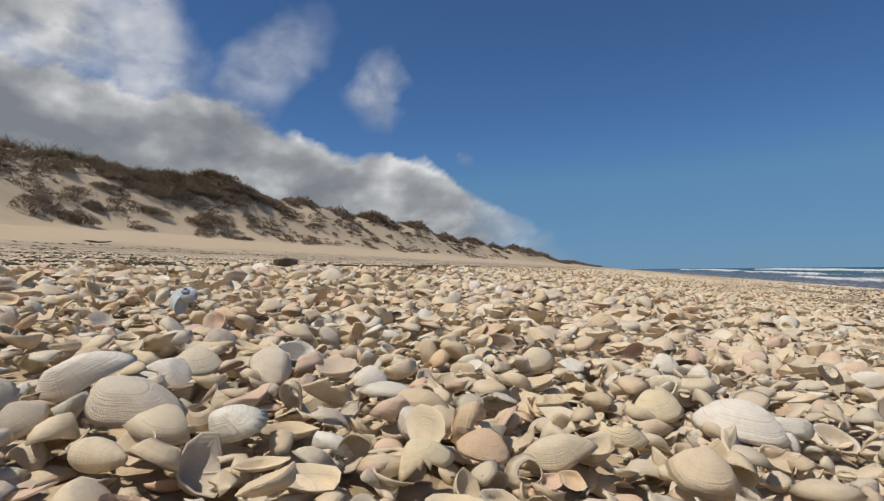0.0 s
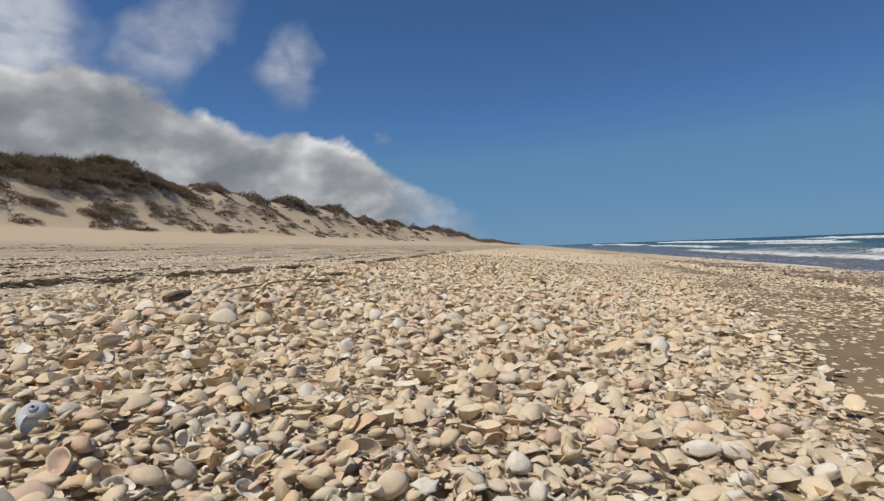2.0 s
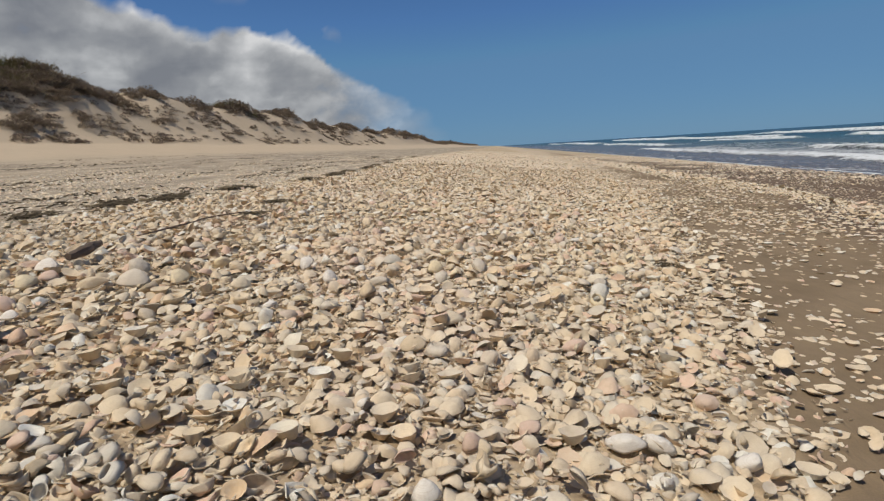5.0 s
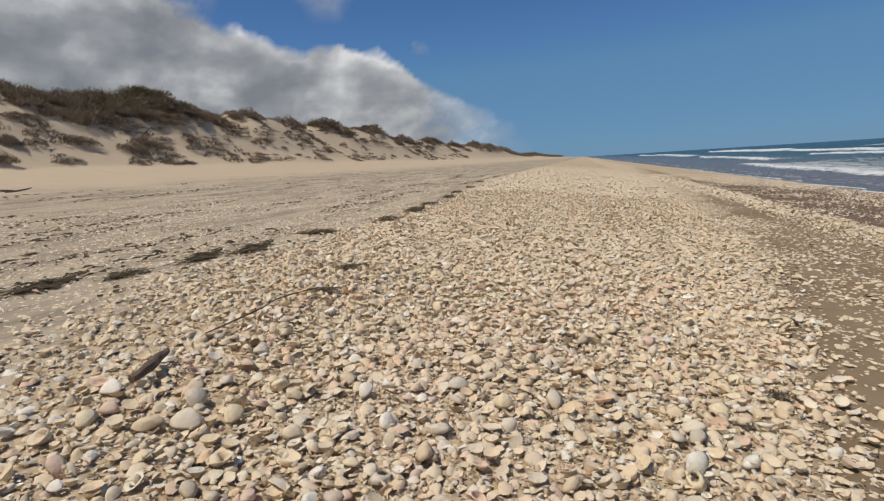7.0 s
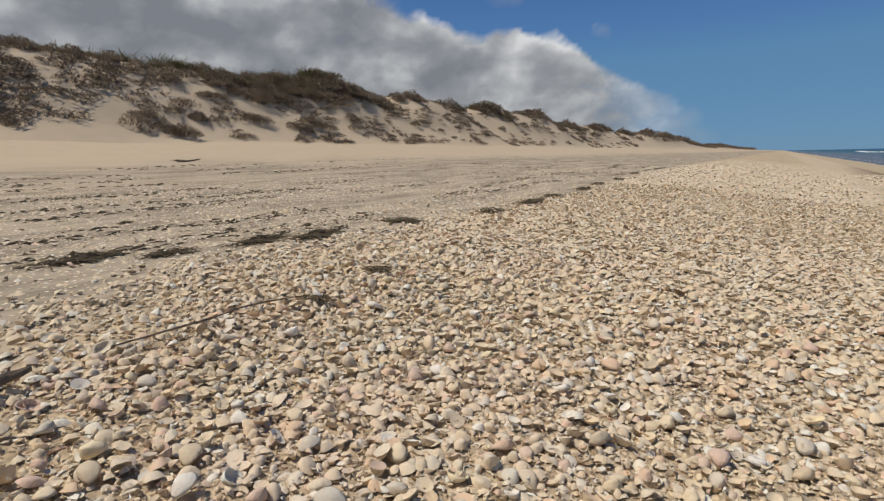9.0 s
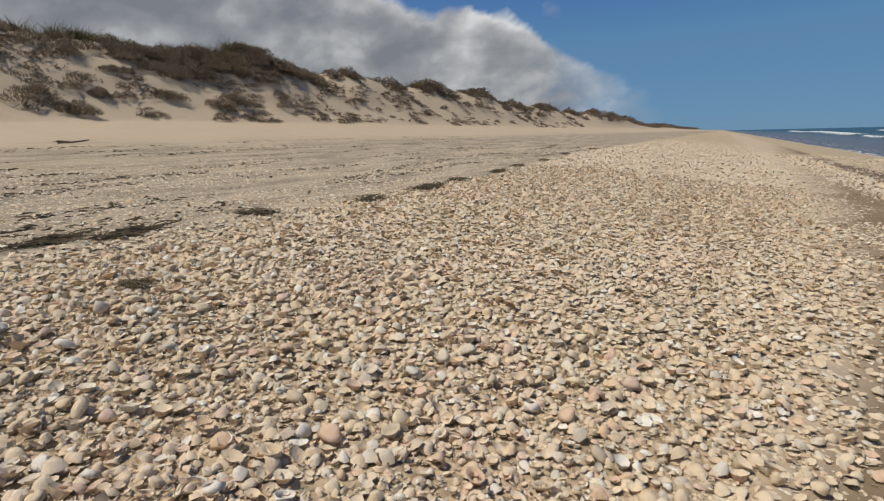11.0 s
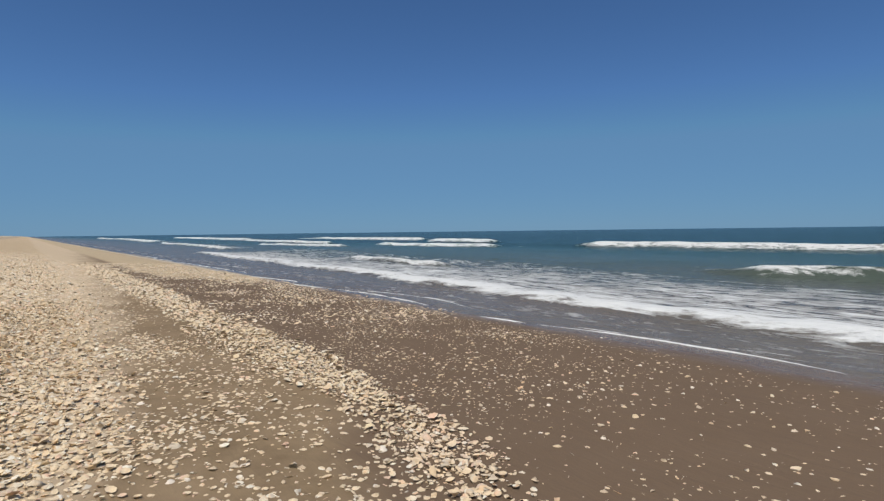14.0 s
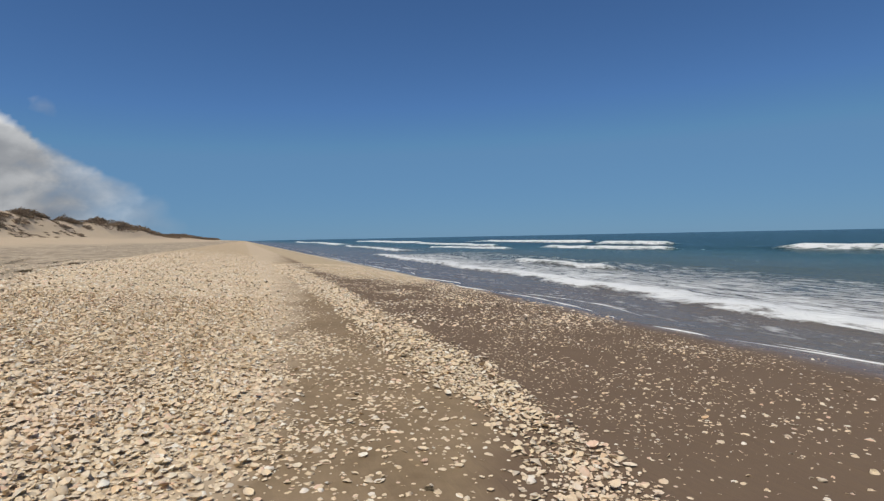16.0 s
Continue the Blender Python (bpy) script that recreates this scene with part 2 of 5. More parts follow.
def water_material():
    n = Nodes("sea_water", 0.16, 0.2)
    p = n.place()
    depth = n.attribute("offshore")
    colour = n.ramp(n.math("ADD", depth, n.math("MULTIPLY", n.math("SUBTRACT", n.noise(n.stretch(p, (0.16, 0.05, 1.0)), 1.0, 4), 0.5), 0.35)),
                    ((0.0, (0.15, 0.125, 0.10)), (0.2, (0.125, 0.125, 0.105)), (0.42, (0.06, 0.09, 0.072)), (0.75, (0.026, 0.07, 0.058)), (1.0, (0.015, 0.046, 0.042))))
    streak = n.noise(n.stretch(p, (1.9, 0.55, 1.0)), 1.0, 7, 0.68, 1.2)
    fine = n.noise(n.stretch(p, (7.0, 3.0, 1.0)), 1.0, 4, 0.7)
    cover = n.math("ADD", n.attribute("foam"), n.math("MULTIPLY", n.math("SUBTRACT", n.math("ADD", n.math("MULTIPLY", streak, 0.7), n.math("MULTIPLY", fine, 0.3)), 0.5), 3.2))
    foam = n.span(cover, 0.42, 0.8)
    colour = n.mix(foam, colour, n.mix(fine, (0.58, 0.60, 0.60), (0.78, 0.79, 0.78)))
    chop = n.noise(n.stretch(p, (1.0, 0.5, 1.0)), 1.6, 6, 0.62, 0.4)
    normal = n.bump(chop, 0.7, 0.3)
    normal = n.bump(n.math("MULTIPLY", foam, fine), 0.6, 0.06, normal)
    return n.done(colour, normal, n.span(foam, 0.0, 1.0, 0.26, 0.85))


def foam_material():
    n = Nodes("sea_foam", 0.8, 0.3)
    p = n.place()
    colour = n.mix(n.noise(p, 9, 4), (0.52, 0.53, 0.53), (0.80, 0.81, 0.81))
    return n.done(colour, n.bump(n.noise(p, 30, 4), 0.7, 0.02))


def wood_material():
    n = Nodes("weathered_wood", 0.85, 0.2)
    p = n.place()
    fibre = n.noise(n.stretch(p, (60.0, 4.0, 60.0)), 1.0, 4, 0.6)
    colour = n.mix(fibre, (0.085, 0.058, 0.042), (0.21, 0.155, 0.112))
    return n.done(colour, n.bump(fibre, 0.6, 0.004))


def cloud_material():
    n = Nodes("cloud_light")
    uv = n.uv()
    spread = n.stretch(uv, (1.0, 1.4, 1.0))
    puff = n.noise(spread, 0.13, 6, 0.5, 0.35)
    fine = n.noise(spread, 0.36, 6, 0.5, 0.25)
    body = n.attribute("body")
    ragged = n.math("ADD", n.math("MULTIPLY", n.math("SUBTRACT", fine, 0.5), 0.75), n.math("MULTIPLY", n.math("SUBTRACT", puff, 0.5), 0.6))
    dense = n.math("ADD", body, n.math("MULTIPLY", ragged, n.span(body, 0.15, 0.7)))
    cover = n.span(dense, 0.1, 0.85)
    # sunlit tops and grey undersides are painted into the cloud's own glow
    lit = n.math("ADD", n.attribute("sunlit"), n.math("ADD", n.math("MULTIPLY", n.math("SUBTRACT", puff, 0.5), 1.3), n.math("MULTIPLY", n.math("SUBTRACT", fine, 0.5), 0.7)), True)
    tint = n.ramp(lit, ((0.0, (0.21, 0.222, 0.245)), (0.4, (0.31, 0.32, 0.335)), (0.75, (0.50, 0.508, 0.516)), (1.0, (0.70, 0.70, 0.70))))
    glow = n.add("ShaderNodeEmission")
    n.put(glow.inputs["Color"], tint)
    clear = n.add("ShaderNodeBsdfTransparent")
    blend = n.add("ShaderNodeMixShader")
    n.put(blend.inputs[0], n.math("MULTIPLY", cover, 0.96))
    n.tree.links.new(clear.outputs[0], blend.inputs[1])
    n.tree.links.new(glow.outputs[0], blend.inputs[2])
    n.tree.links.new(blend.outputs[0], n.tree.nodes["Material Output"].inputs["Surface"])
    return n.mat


SAND, WATER, FOAM, WOOD, CLOUD = sand_material(), water_material(), foam_material(), wood_material(), cloud_material()
SHELL_MANY = shell_material("weathered_shell")
SHELL_ONE = shell_material("weathered_shell_single", True)
SHELL_WHITE = shell_material("white_shell", tint=(0.82, 0.75, 0.65))
SHELL_GREY = shell_material("grey_shell", tint=(0.66, 0.57, 0.45))
SHELL_YELLOW = shell_material("yellow_shell", tint=(0.80, 0.66, 0.43))
SHELL_RED = shell_material("reddish_shell", tint=(0.67, 0.48, 0.37))
SHELL_BLUE = shell_material("blue_shell", tint=(0.50, 0.56, 0.62))
SHRUB = plant_material("shrub_stems", ((0.0, (0.18, 0.13, 0.102)), (0.35, (0.25, 0.185, 0.14)), (0.7, (0.24, 0.20, 0.128)), (1.0, (0.38, 0.30, 0.22))))
GRASS = plant_material("dune_grass", ((0.0, (0.17, 0.165, 0.06)), (0.5, (0.23, 0.215, 0.085)), (1.0, (0.34, 0.29, 0.15))))
WEED = plant_material("dried_seaweed", ((0.0, (0.09, 0.072, 0.045)), (0.6, (0.165, 0.13, 0.078)), (1.0, (0.28, 0.22, 0.13))))


# ---- mesh tools ----
def mesh_from(name, verts, faces, material, uv=None, smooth=True, **fields):
    """A mesh from arrays of points and of triangles or quads, with optional uv and named values a point."""
    verts, faces = np.asarray(verts, np.float32), np.asarray(faces, np.int32)
    me = bpy.data.meshes.new(name)
    count, sides = faces.shape
    me.vertices.add(len(verts))
    me.vertices.foreach_set("co", verts.ravel())
    me.loops.add(count * sides)
    me.loops.foreach_set("vertex_index", faces.ravel())
    me.polygons.add(count)
    me.polygons.foreach_set("loop_start", np.arange(0, count * sides, sides, dtype=np.int32))
    me.update(calc_edges=True)
    me.polygons.foreach_set("use_smooth", np.broadcast_to(smooth, count).astype(bool))
    if uv is not None:
        layer = me.uv_layers.new(name="uv")
        layer.data.foreach_set("uv", np.asarray(uv, np.float32)[faces.ravel()].ravel())
    for key, values in fields.items():
        me.attributes.new(key, "FLOAT", "POINT").data.foreach_set("value", np.asarray(values, np.float32).ravel())
    me.materials.append(material)
    me.validate()
    return me


def sheet(xs, ys):
    """Points and quads of a grid over xs and ys."""
    gx, gy = np.meshgrid(xs, ys)
    w = len(xs)
    start = (np.arange(len(ys) - 1)[:, None] * w + np.arange(w - 1)[None, :]).ravel()
    return gx.ravel(), gy.ravel(), np.stack([start, start + 1, start + 1 + w, start + w], 1)


def steps(*spans):
    """Rising values from spans of (start, end, step), without repeats."""
    return np.unique(np.round(np.concatenate([np.arange(a, b, s) for a, b, s in spans]), 4))


# ---- where the shells lie ----
def band(x, low, high, soft):
    return np.clip((x - low) / soft + 0.5, 0, 1) * np.clip((high - x) / soft + 0.5, 0, 1)


EDGE_Y, EDGE_X = (-30, -3, -2, -0.9, 0, 1.5, 3, 5.5, 12, 25, 60), (-1.45, -1.45, -1.33, -1.16, -0.98, -0.68, -0.3, 0.12, 0.48, 0.7, 0.85)


def bed_cover(x, y):
    """How much of the shell ridge covers a place, from 0 to 1."""
    left = np.interp(y, (-30, -1, 0, 1.2, 4, 11, 22, 60), (-4.2, -4.2, -4.6, -5.15, -5.1, -5.0, -6.2, -6.5))
    right = np.interp(y, EDGE_Y, EDGE_X)
    wave = 0.5 * (fractal(x * 0.8, y * 0.5, 31) - 0.5)
    return np.clip((x + wave - left) / np.interp(y, (-1, 2, 6), (2.4, 1.4, 1.0)) + 0.42, 0, 1) * np.clip((right - x - 1.1 * wave) / np.interp(y, (-1, 3, 5), (0.6, 0.95, 1.3)) + 0.4, 0, 1)


def strip_cover(x, y):
    wave = 0.8 * (fractal(x * 0.7, y * 0.45, 37) - 0.5)
    left = np.interp(y, (1, 3.2, 4.2, 11, 16, 40), (1.3, 1.58, 1.82, 1.88, 1.7, 1.5))
    right = np.interp(y, (1, 2.3, 3.1, 4.9, 6.2, 9, 14, 40), (1.65, 1.9, 2.1, 2.42, 2.58, 2.7, 2.7, 2.6))
    return band(x + 0.6 * wave, left, right, 0.35)


# ---- ground ----
gx, gy, ground_quads = sheet(
    steps((-4800, -800, 1000), (-800, -100, 175), (-100, -40, 8), (-40, -31, 0.8), (-31, -19.5, 0.3), (-19.5, -6, 0.5), (-6, 1.2, 0.1), (1.2, 9.2, 0.2), (9.2, 30, 2), (30, 130, 20), (130, 4900, 800)),
    steps((-4800, -100, 600), (-100, -8, 8), (-8, -3.6, 0.8), (-3.6, 7, 0.12), (7, 40, 0.45), (40, 130, 1.4), (130, 420, 7), (420, 1000, 45), (1000, 4900, 350)))
gz = shore_height(gx, gy)
ground_fields = dict(
    bed=np.maximum(bed_cover(gx, gy), 0.3 * strip_cover(gx, gy)),
    flat=band(gx + 2.5 * (fractal(gx / 4, gy / 7, 41) - 0.5), -15.5, -4.0, 3.0),
    damp=np.clip((gx - np.interp(gy, EDGE_Y, EDGE_X) + 0.35) / (0.6 + 0.10 * np.clip(gy, 0, 80)), 0, 1) * np.clip(1.2 - np.maximum(gy - 18, 0) / 110, 0, 1),
    wet=np.clip((gx - np.interp(gy, (2, 3.5, 5, 9), (0.45, 0.95, 1.65, 2.1))) / (0.9 + 0.03 * np.clip(gy, 0, 80)), 0, 1) * np.clip(1.25 - np.maximum(gy - 14, 0) / 70, 0, 1),
    tongue=band(gx, 3.6 + 0 * gx, 7.6 + 0.02 * np.maximum(gy - 20, 0), 1.2) * np.clip((gy - 17 - 2.2 * (gx < 5.5)) / 7, 0, 1))


def ground_piece(name, quads, label, category):
    """The beach and the dune are cut from one sheet and meet edge to edge."""
    used, faces = np.unique(quads, return_inverse=True)
    ob = new(name, mesh_from(name, np.stack([gx, gy, gz], 1)[used], faces.reshape(quads.shape), SAND, **{k: v[used] for k, v in ground_fields.items()}))
    return tagged(ob, label, category, kind="structure")


inland = gx[ground_quads].mean(1) < -20.6
ground_piece("ground", ground_quads[~inland], "pale sandy beach, grey flats and dark wet slope", "beach")
ground_piece("dune_ridge", ground_quads[inland], "steep pale sand dune ridge behind the beach", "dune")

# ---- sea ----
BREAKERS = (  # x at y = 0, drift of x with y, first y, last y, height, half width, trailing foam
    (10.7, 0.055, -12, 62, 0.16, 0.85, 11.0),
    (18.6, 0.02, 24, 40, 0.28, 0.6, 1.6),
    (24.6, 0.02, 2.5, 13.5, 0.42, 0.7, 0.5),
    (22.5, 0.03, -12, -1, 0.40, 0.7, 3.0),
    (40.5, 0.03, 44, 74, 0.42, 0.8, 2.0),
    (38.0, 0.04, 84, 140, 0.42, 0.9, 2.0),
    (52.0, 0.01, -30, 43, 0.5, 1.0, 3.0),
    (54.0, 0.02, 58, 78, 0.5, 0.9, 2.0),
    (30.0, 0.02, 60, 96, 0.35, 0.8, 2.0),
    (16.5, 0.05, 70, 130, 0.3, 0.8, 3.5),
    (66.0, 0.03, 96, 170, 0.6, 1.2, 3.0),
    (44.0, 0.05, 160, 300, 0.6, 1.6, 4.0),
    (20.0, 0.04, 150, 420, 0.5, 2.0, 6.0),
)
sx, sy, sea_quads = sheet(
    steps((6.4, 9.5, 0.12), (9.5, 27, 0.22), (27, 70, 0.6), (70, 200, 6), (200, 1000, 80), (1000, 4900, 600)),
    steps((-4800, -100, 600), (-100, -14, 8), (-14, 40, 0.55), (40, 150, 1.5), (150, 450, 8), (450, 1000, 50), (1000, 4900, 350)))
reach = np.clip((sx - 9) / 14, 0, 1)
swell = reach * (0.10 * np.sin(sx / 2.1 + 2.2 * fractal(sx / 14, sy / 18, 51)) + 0.16 * (fractal(sx / 3.0, sy / 6.0, 53) - 0.5) + 0.12 * np.sin(sx / 4.7 + sy / 31))
swell = swell * np.clip(1 - (np.abs(sy) - 200) / 800, 0.15, 1) * np.clip(1 - (sx - 150) / 600, 0.15, 1)
sea_foam = np.zeros_like(sx)
wash = wash_level(sy) * np.clip(1 - (sx - 8.4) / 2.5, 0, 1)
for x0, drift, first, last, height, half, trail in BREAKERS:
    middle = x0 + drift * sy + 1.5 * (fractal(sy / 7, 0 * sy + x0, 59) - 0.5)
    ends = np.clip((sy - first) / 2.5, 0, 1) * np.clip((last - sy) / 3.5, 0, 1)
    lumps = (0.65 if x0 < 30 else 0.92) + (0.7 if x0 < 30 else 0.16) * fractal(sx * 1.3, sy * 1.1, 61)
    off = sx - middle
    shape = np.where(off < 0, np.exp(-(off / (0.55 * half)) ** 2), np.exp(-(off / (1.5 * half)) ** 2))
    swell = swell + ends * lumps * height * shape
    sea_foam = np.maximum(sea_foam, ends * np.where(off < 0, np.exp(-(off / ((0.75 if x0 < 30 else 1.3) * half)) ** 2), np.exp(-(off / (0.9 * half)) ** 2)) * (0.95 if x0 != 24.6 else 0.75))
    sea_foam = np.maximum(sea_foam, ends * (off > 0) * (off < trail) * (0.72 - 0.42 * off / trail))
sea_foam = np.maximum(sea_foam, 0.30 * np.exp(-((sx - 9.4) / 1.2) ** 2))
sea = new("sea", mesh_from("sea", np.stack([sx, sy, SEA_LEVEL + wash + swell], 1), sea_quads, WATER,
    foam=sea_foam, offshore=np.clip((sx - 8) / 46, 0, 1)))
tagged(sea, "green-grey sea with white breaking waves", "sea", kind="structure")


def swash_line(name, y0, y1, back, width, seed):
    """A thin raised rim of foam along the water's edge, back metres seaward of it."""
    y = np.arange(y0, y1, 0.1)
    level = SEA_LEVEL + wash_level(y)
    xs = np.linspace(5.5, 10.9, 541)
    hgt = shore_height(xs[None, :] + 0 * y[:, None], y[:, None] + 0 * xs[None, :])
    edge = xs[np.argmax(hgt < level[:, None], 1)]
    edge = np.convolve(np.pad(edge, 6, "edge"), np.ones(13) / 13, "valid") + back + 0.6 * back * np.sin(y * 0.55 + 1.2)
    wide = width * np.clip(3.4 * fractal(y * 0.9, 0 * y, seed) - 1.0, 0.12, 1.6) * np.clip((y - y0) * 1.5, 0, 1) * np.clip((y1 - y) * 1.5, 0, 1) + 0.001
    rows = []
    tall = np.clip(wide / 0.03, 0, 1)
    for k, (s, h) in enumerate(((-1, -0.012), (-0.55, 0.012), (0.1, 0.02), (1, -0.012))):
        px = edge + s * wide * (1 + 0.5 * (fractal(y * 6, 0 * y, seed + k) - 0.5))
        rows.append(np.stack([px, y, np.maximum(shore_height(px, y), level) + np.where(h > 0, h * tall - 0.006 * (1 - tall), h)], 1))
    pts = np.stack(rows, 1)
    _, _, quads = sheet(np.arange(4), np.arange(len(y)))
    ob = new(name, mesh_from(name, pts.reshape(-1, 3), quads, FOAM))
    return tagged(ob, "thin white line of foam at the water's edge", "foam", kind="structure")


swash_line("foam_line", -6, 60, 0.0, 0.034, 71)
swash_line("foam_line", 3.2, 7.4, 0.42, 0.02, 73)
swash_line("foam_line", 9.5, 17, 0.5, 0.022, 75)

# ---- clouds: one distant glowing backdrop over the land, extended unseen behind for fill light ----
# bearings below -80: unseen cloud added to give white fill light
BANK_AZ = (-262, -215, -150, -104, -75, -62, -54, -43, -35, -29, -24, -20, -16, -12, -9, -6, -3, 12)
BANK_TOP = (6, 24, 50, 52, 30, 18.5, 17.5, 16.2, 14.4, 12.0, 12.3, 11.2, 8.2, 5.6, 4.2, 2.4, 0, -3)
WISPS = (  # bearing, height, half width, half height, slant, strength, sunlit share
    (-57, 22.5, 7.5, 6.0, 0.1, 1.0, 0.9), (-47.5, 20.0, 5.0, 8.0, -0.3, 0.62, 0.85), (-36.5, 19.5, 4.6, 6.4, 0.7, 0.40, 0.75), (-25, 18.6, 2.8, 3.7, 0.35, 0.46, 0.75),
    (-72, 25, 9, 5, 0, 0.9, 0.8), (-16, 11.6, 0.9, 0.6, 0, 0.25, 0.7), (-10.5, 2.2, 4.5, 2.6, -0.6, 0.34, 0.45),
)
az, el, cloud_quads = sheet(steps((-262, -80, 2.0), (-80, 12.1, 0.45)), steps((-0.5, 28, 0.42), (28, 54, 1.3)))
drift_a = az + 3.4 * (fractal(az / 4.2, el / 3.4, 111) - 0.5) + 1.2 * (fractal(az / 1.1, el / 0.9, 113) - 0.5)
drift_e = el + 2.8 * (fractal(az / 3.8, el / 3.6, 115) - 0.5) + 1.0 * (fractal(az / 1.0, el / 0.9, 117) - 0.5)
under_top = np.interp(drift_a, BANK_AZ, BANK_TOP) - drift_e
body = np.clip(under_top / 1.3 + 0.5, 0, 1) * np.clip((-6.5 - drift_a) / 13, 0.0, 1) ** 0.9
billow = fractal(az / 5.5, el / 3.2, 119, 5)
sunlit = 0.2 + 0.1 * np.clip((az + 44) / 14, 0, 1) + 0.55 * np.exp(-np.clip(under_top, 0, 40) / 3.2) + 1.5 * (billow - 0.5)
for bearing, rise_deg, half_w, half_h, slant, strength, share in WISPS:
    du, dv = drift_a - bearing - slant * (drift_e - rise_deg), drift_e - rise_deg
    g = strength * np.exp(-((du / half_w) ** 2 + (dv / half_h) ** 2) ** 1.2)
    sunlit = np.where(g > body, share + 1.1 * (billow - 0.5), sunlit)
    body = np.maximum(body, g)
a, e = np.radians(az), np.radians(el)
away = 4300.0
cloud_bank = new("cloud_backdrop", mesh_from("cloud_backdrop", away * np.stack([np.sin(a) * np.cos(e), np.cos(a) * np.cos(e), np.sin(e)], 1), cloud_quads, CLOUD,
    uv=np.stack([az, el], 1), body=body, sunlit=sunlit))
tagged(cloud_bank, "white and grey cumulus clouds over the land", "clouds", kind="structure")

# ---- shells ----
def closed_skin(outer, inner, rim):
    """Faces of an outer and an inner skin with the same number of points, joined along the rim's index loop (the last faces, two a rim point)."""
    count = outer[1]
    faces = list(outer[0]) + [tuple(i + count for i in reversed(f)) for f in inner]
    for a, b in zip(rim, rim[1:] + rim[:1]):
        faces += [(a, a + count, b + count), (a, b + count, b)]
    return faces


def valve(rings, segs, wide=1.0, tall=0.42, beak=0.62, ribs=0, rough=0.0, seed=0, thick=0.07, hole=0.0, chip=0.0, ridge=0.0):
    """Half of a bivalve about one unit across: a dome from its beak to its rim, with an inside and an edge. hole: worn open at the top; ridge: growth steps."""
    r = random.Random(seed)
    angles = [2 * math.pi * k / segs for k in range(segs)]
    phase = [r.uniform(0, 6.3) for _ in range(3)]
    step_up = [ridge * r.uniform(0.2, 1.6) * (1 if k % 2 else -1) for k in range(rings + 1)]
    pts, uvs = [], []
    for skin in (0, 1):
        if not hole:
            pts.append((0, beak * 0.5 - skin * 0.02, tall * (1 - skin * thick * 2.2)))
            uvs.append((0.5, 0.0))
        for k in range(1, rings + 1):
            u = (hole + (1 - hole) * (k - 1) / max(1, rings - 1)) if hole else k / rings
            u_out = u ** 0.8
            for j, t in enumerate(angles):
                out = 0.5 * (1 + 0.06 * math.sin(2 * t + phase[0]) + rough * math.sin(5 * t + phase[1]) + rough * 0.7 * math.sin(9 * t + phase[2]))
                rib = 1 + (0.045 * u_out * math.cos(ribs * t) if ribs else 0)
                rib += step_up[k] * (1 + 0.5 * math.sin(3 * t + k))
                shrink = (1 - skin * thick) * rib
                ox, oy = wide * out * math.cos(t) * shrink * (1 - 0.32 * max(0.0, math.sin(t)) ** 1.5), out * 0.86 * math.sin(t) * shrink
                # the beak sits towards one side and the dome swells before it falls to the rim
                cx, cy = 0, beak * 0.5 * (1 - u_out)
                if chip:  # a bite broken out of the edge
                    bite = max(0.0, math.cos(t - phase[2]) - 0.45) / 0.55
                    bite *= 0.75 + 0.25 * math.sin(11 * t)
                    ox, oy = ox * (1 - chip * bite * u), oy * (1 - chip * bite * u)
                z = tall * (1 - (u * (1 - chip * bite * 0.6) if chip else u) ** 2.1) * (1 - skin * thick * 2.2) * rib + 0.02 * u * math.sin(3 * t + phase[0])
                pts.append((cx + ox * u_out, cy + oy * u_out, z))
                uvs.append((abs(2 * j / segs - 1) + 0.07 * seed, u))
    faces, first = [], 0 if hole else 1
    if not hole:
        faces += [(0, 1 + j, 1 + (j + 1) % segs) for j in range(segs)]
    for k in range(rings - 1):
        for j in range(segs):
            a, b = first + k * segs + j, first + k * segs + (j + 1) % segs
            faces += [(a, a + segs, b + segs), (a, b + segs, b)]
    count = first + rings * segs
    rim = [first + (rings - 1) * segs + j for j in range(segs)]
    all_faces = closed_skin((faces, count), faces, rim)
    if hole:
        loop = [first + j for j in range(segs)][::-1]
        for a, b in zip(loop, loop[1:] + loop[:1]):
            all_faces += [(a, a + count, b + count), (a, b + count, b)]
    smooth = np.arange(len(all_faces)) < 2 * len(faces)  # the edge is a crease
    return np.array(pts, np.float32), np.array(all_faces, np.int32), np.array(uvs, np.float32), smooth


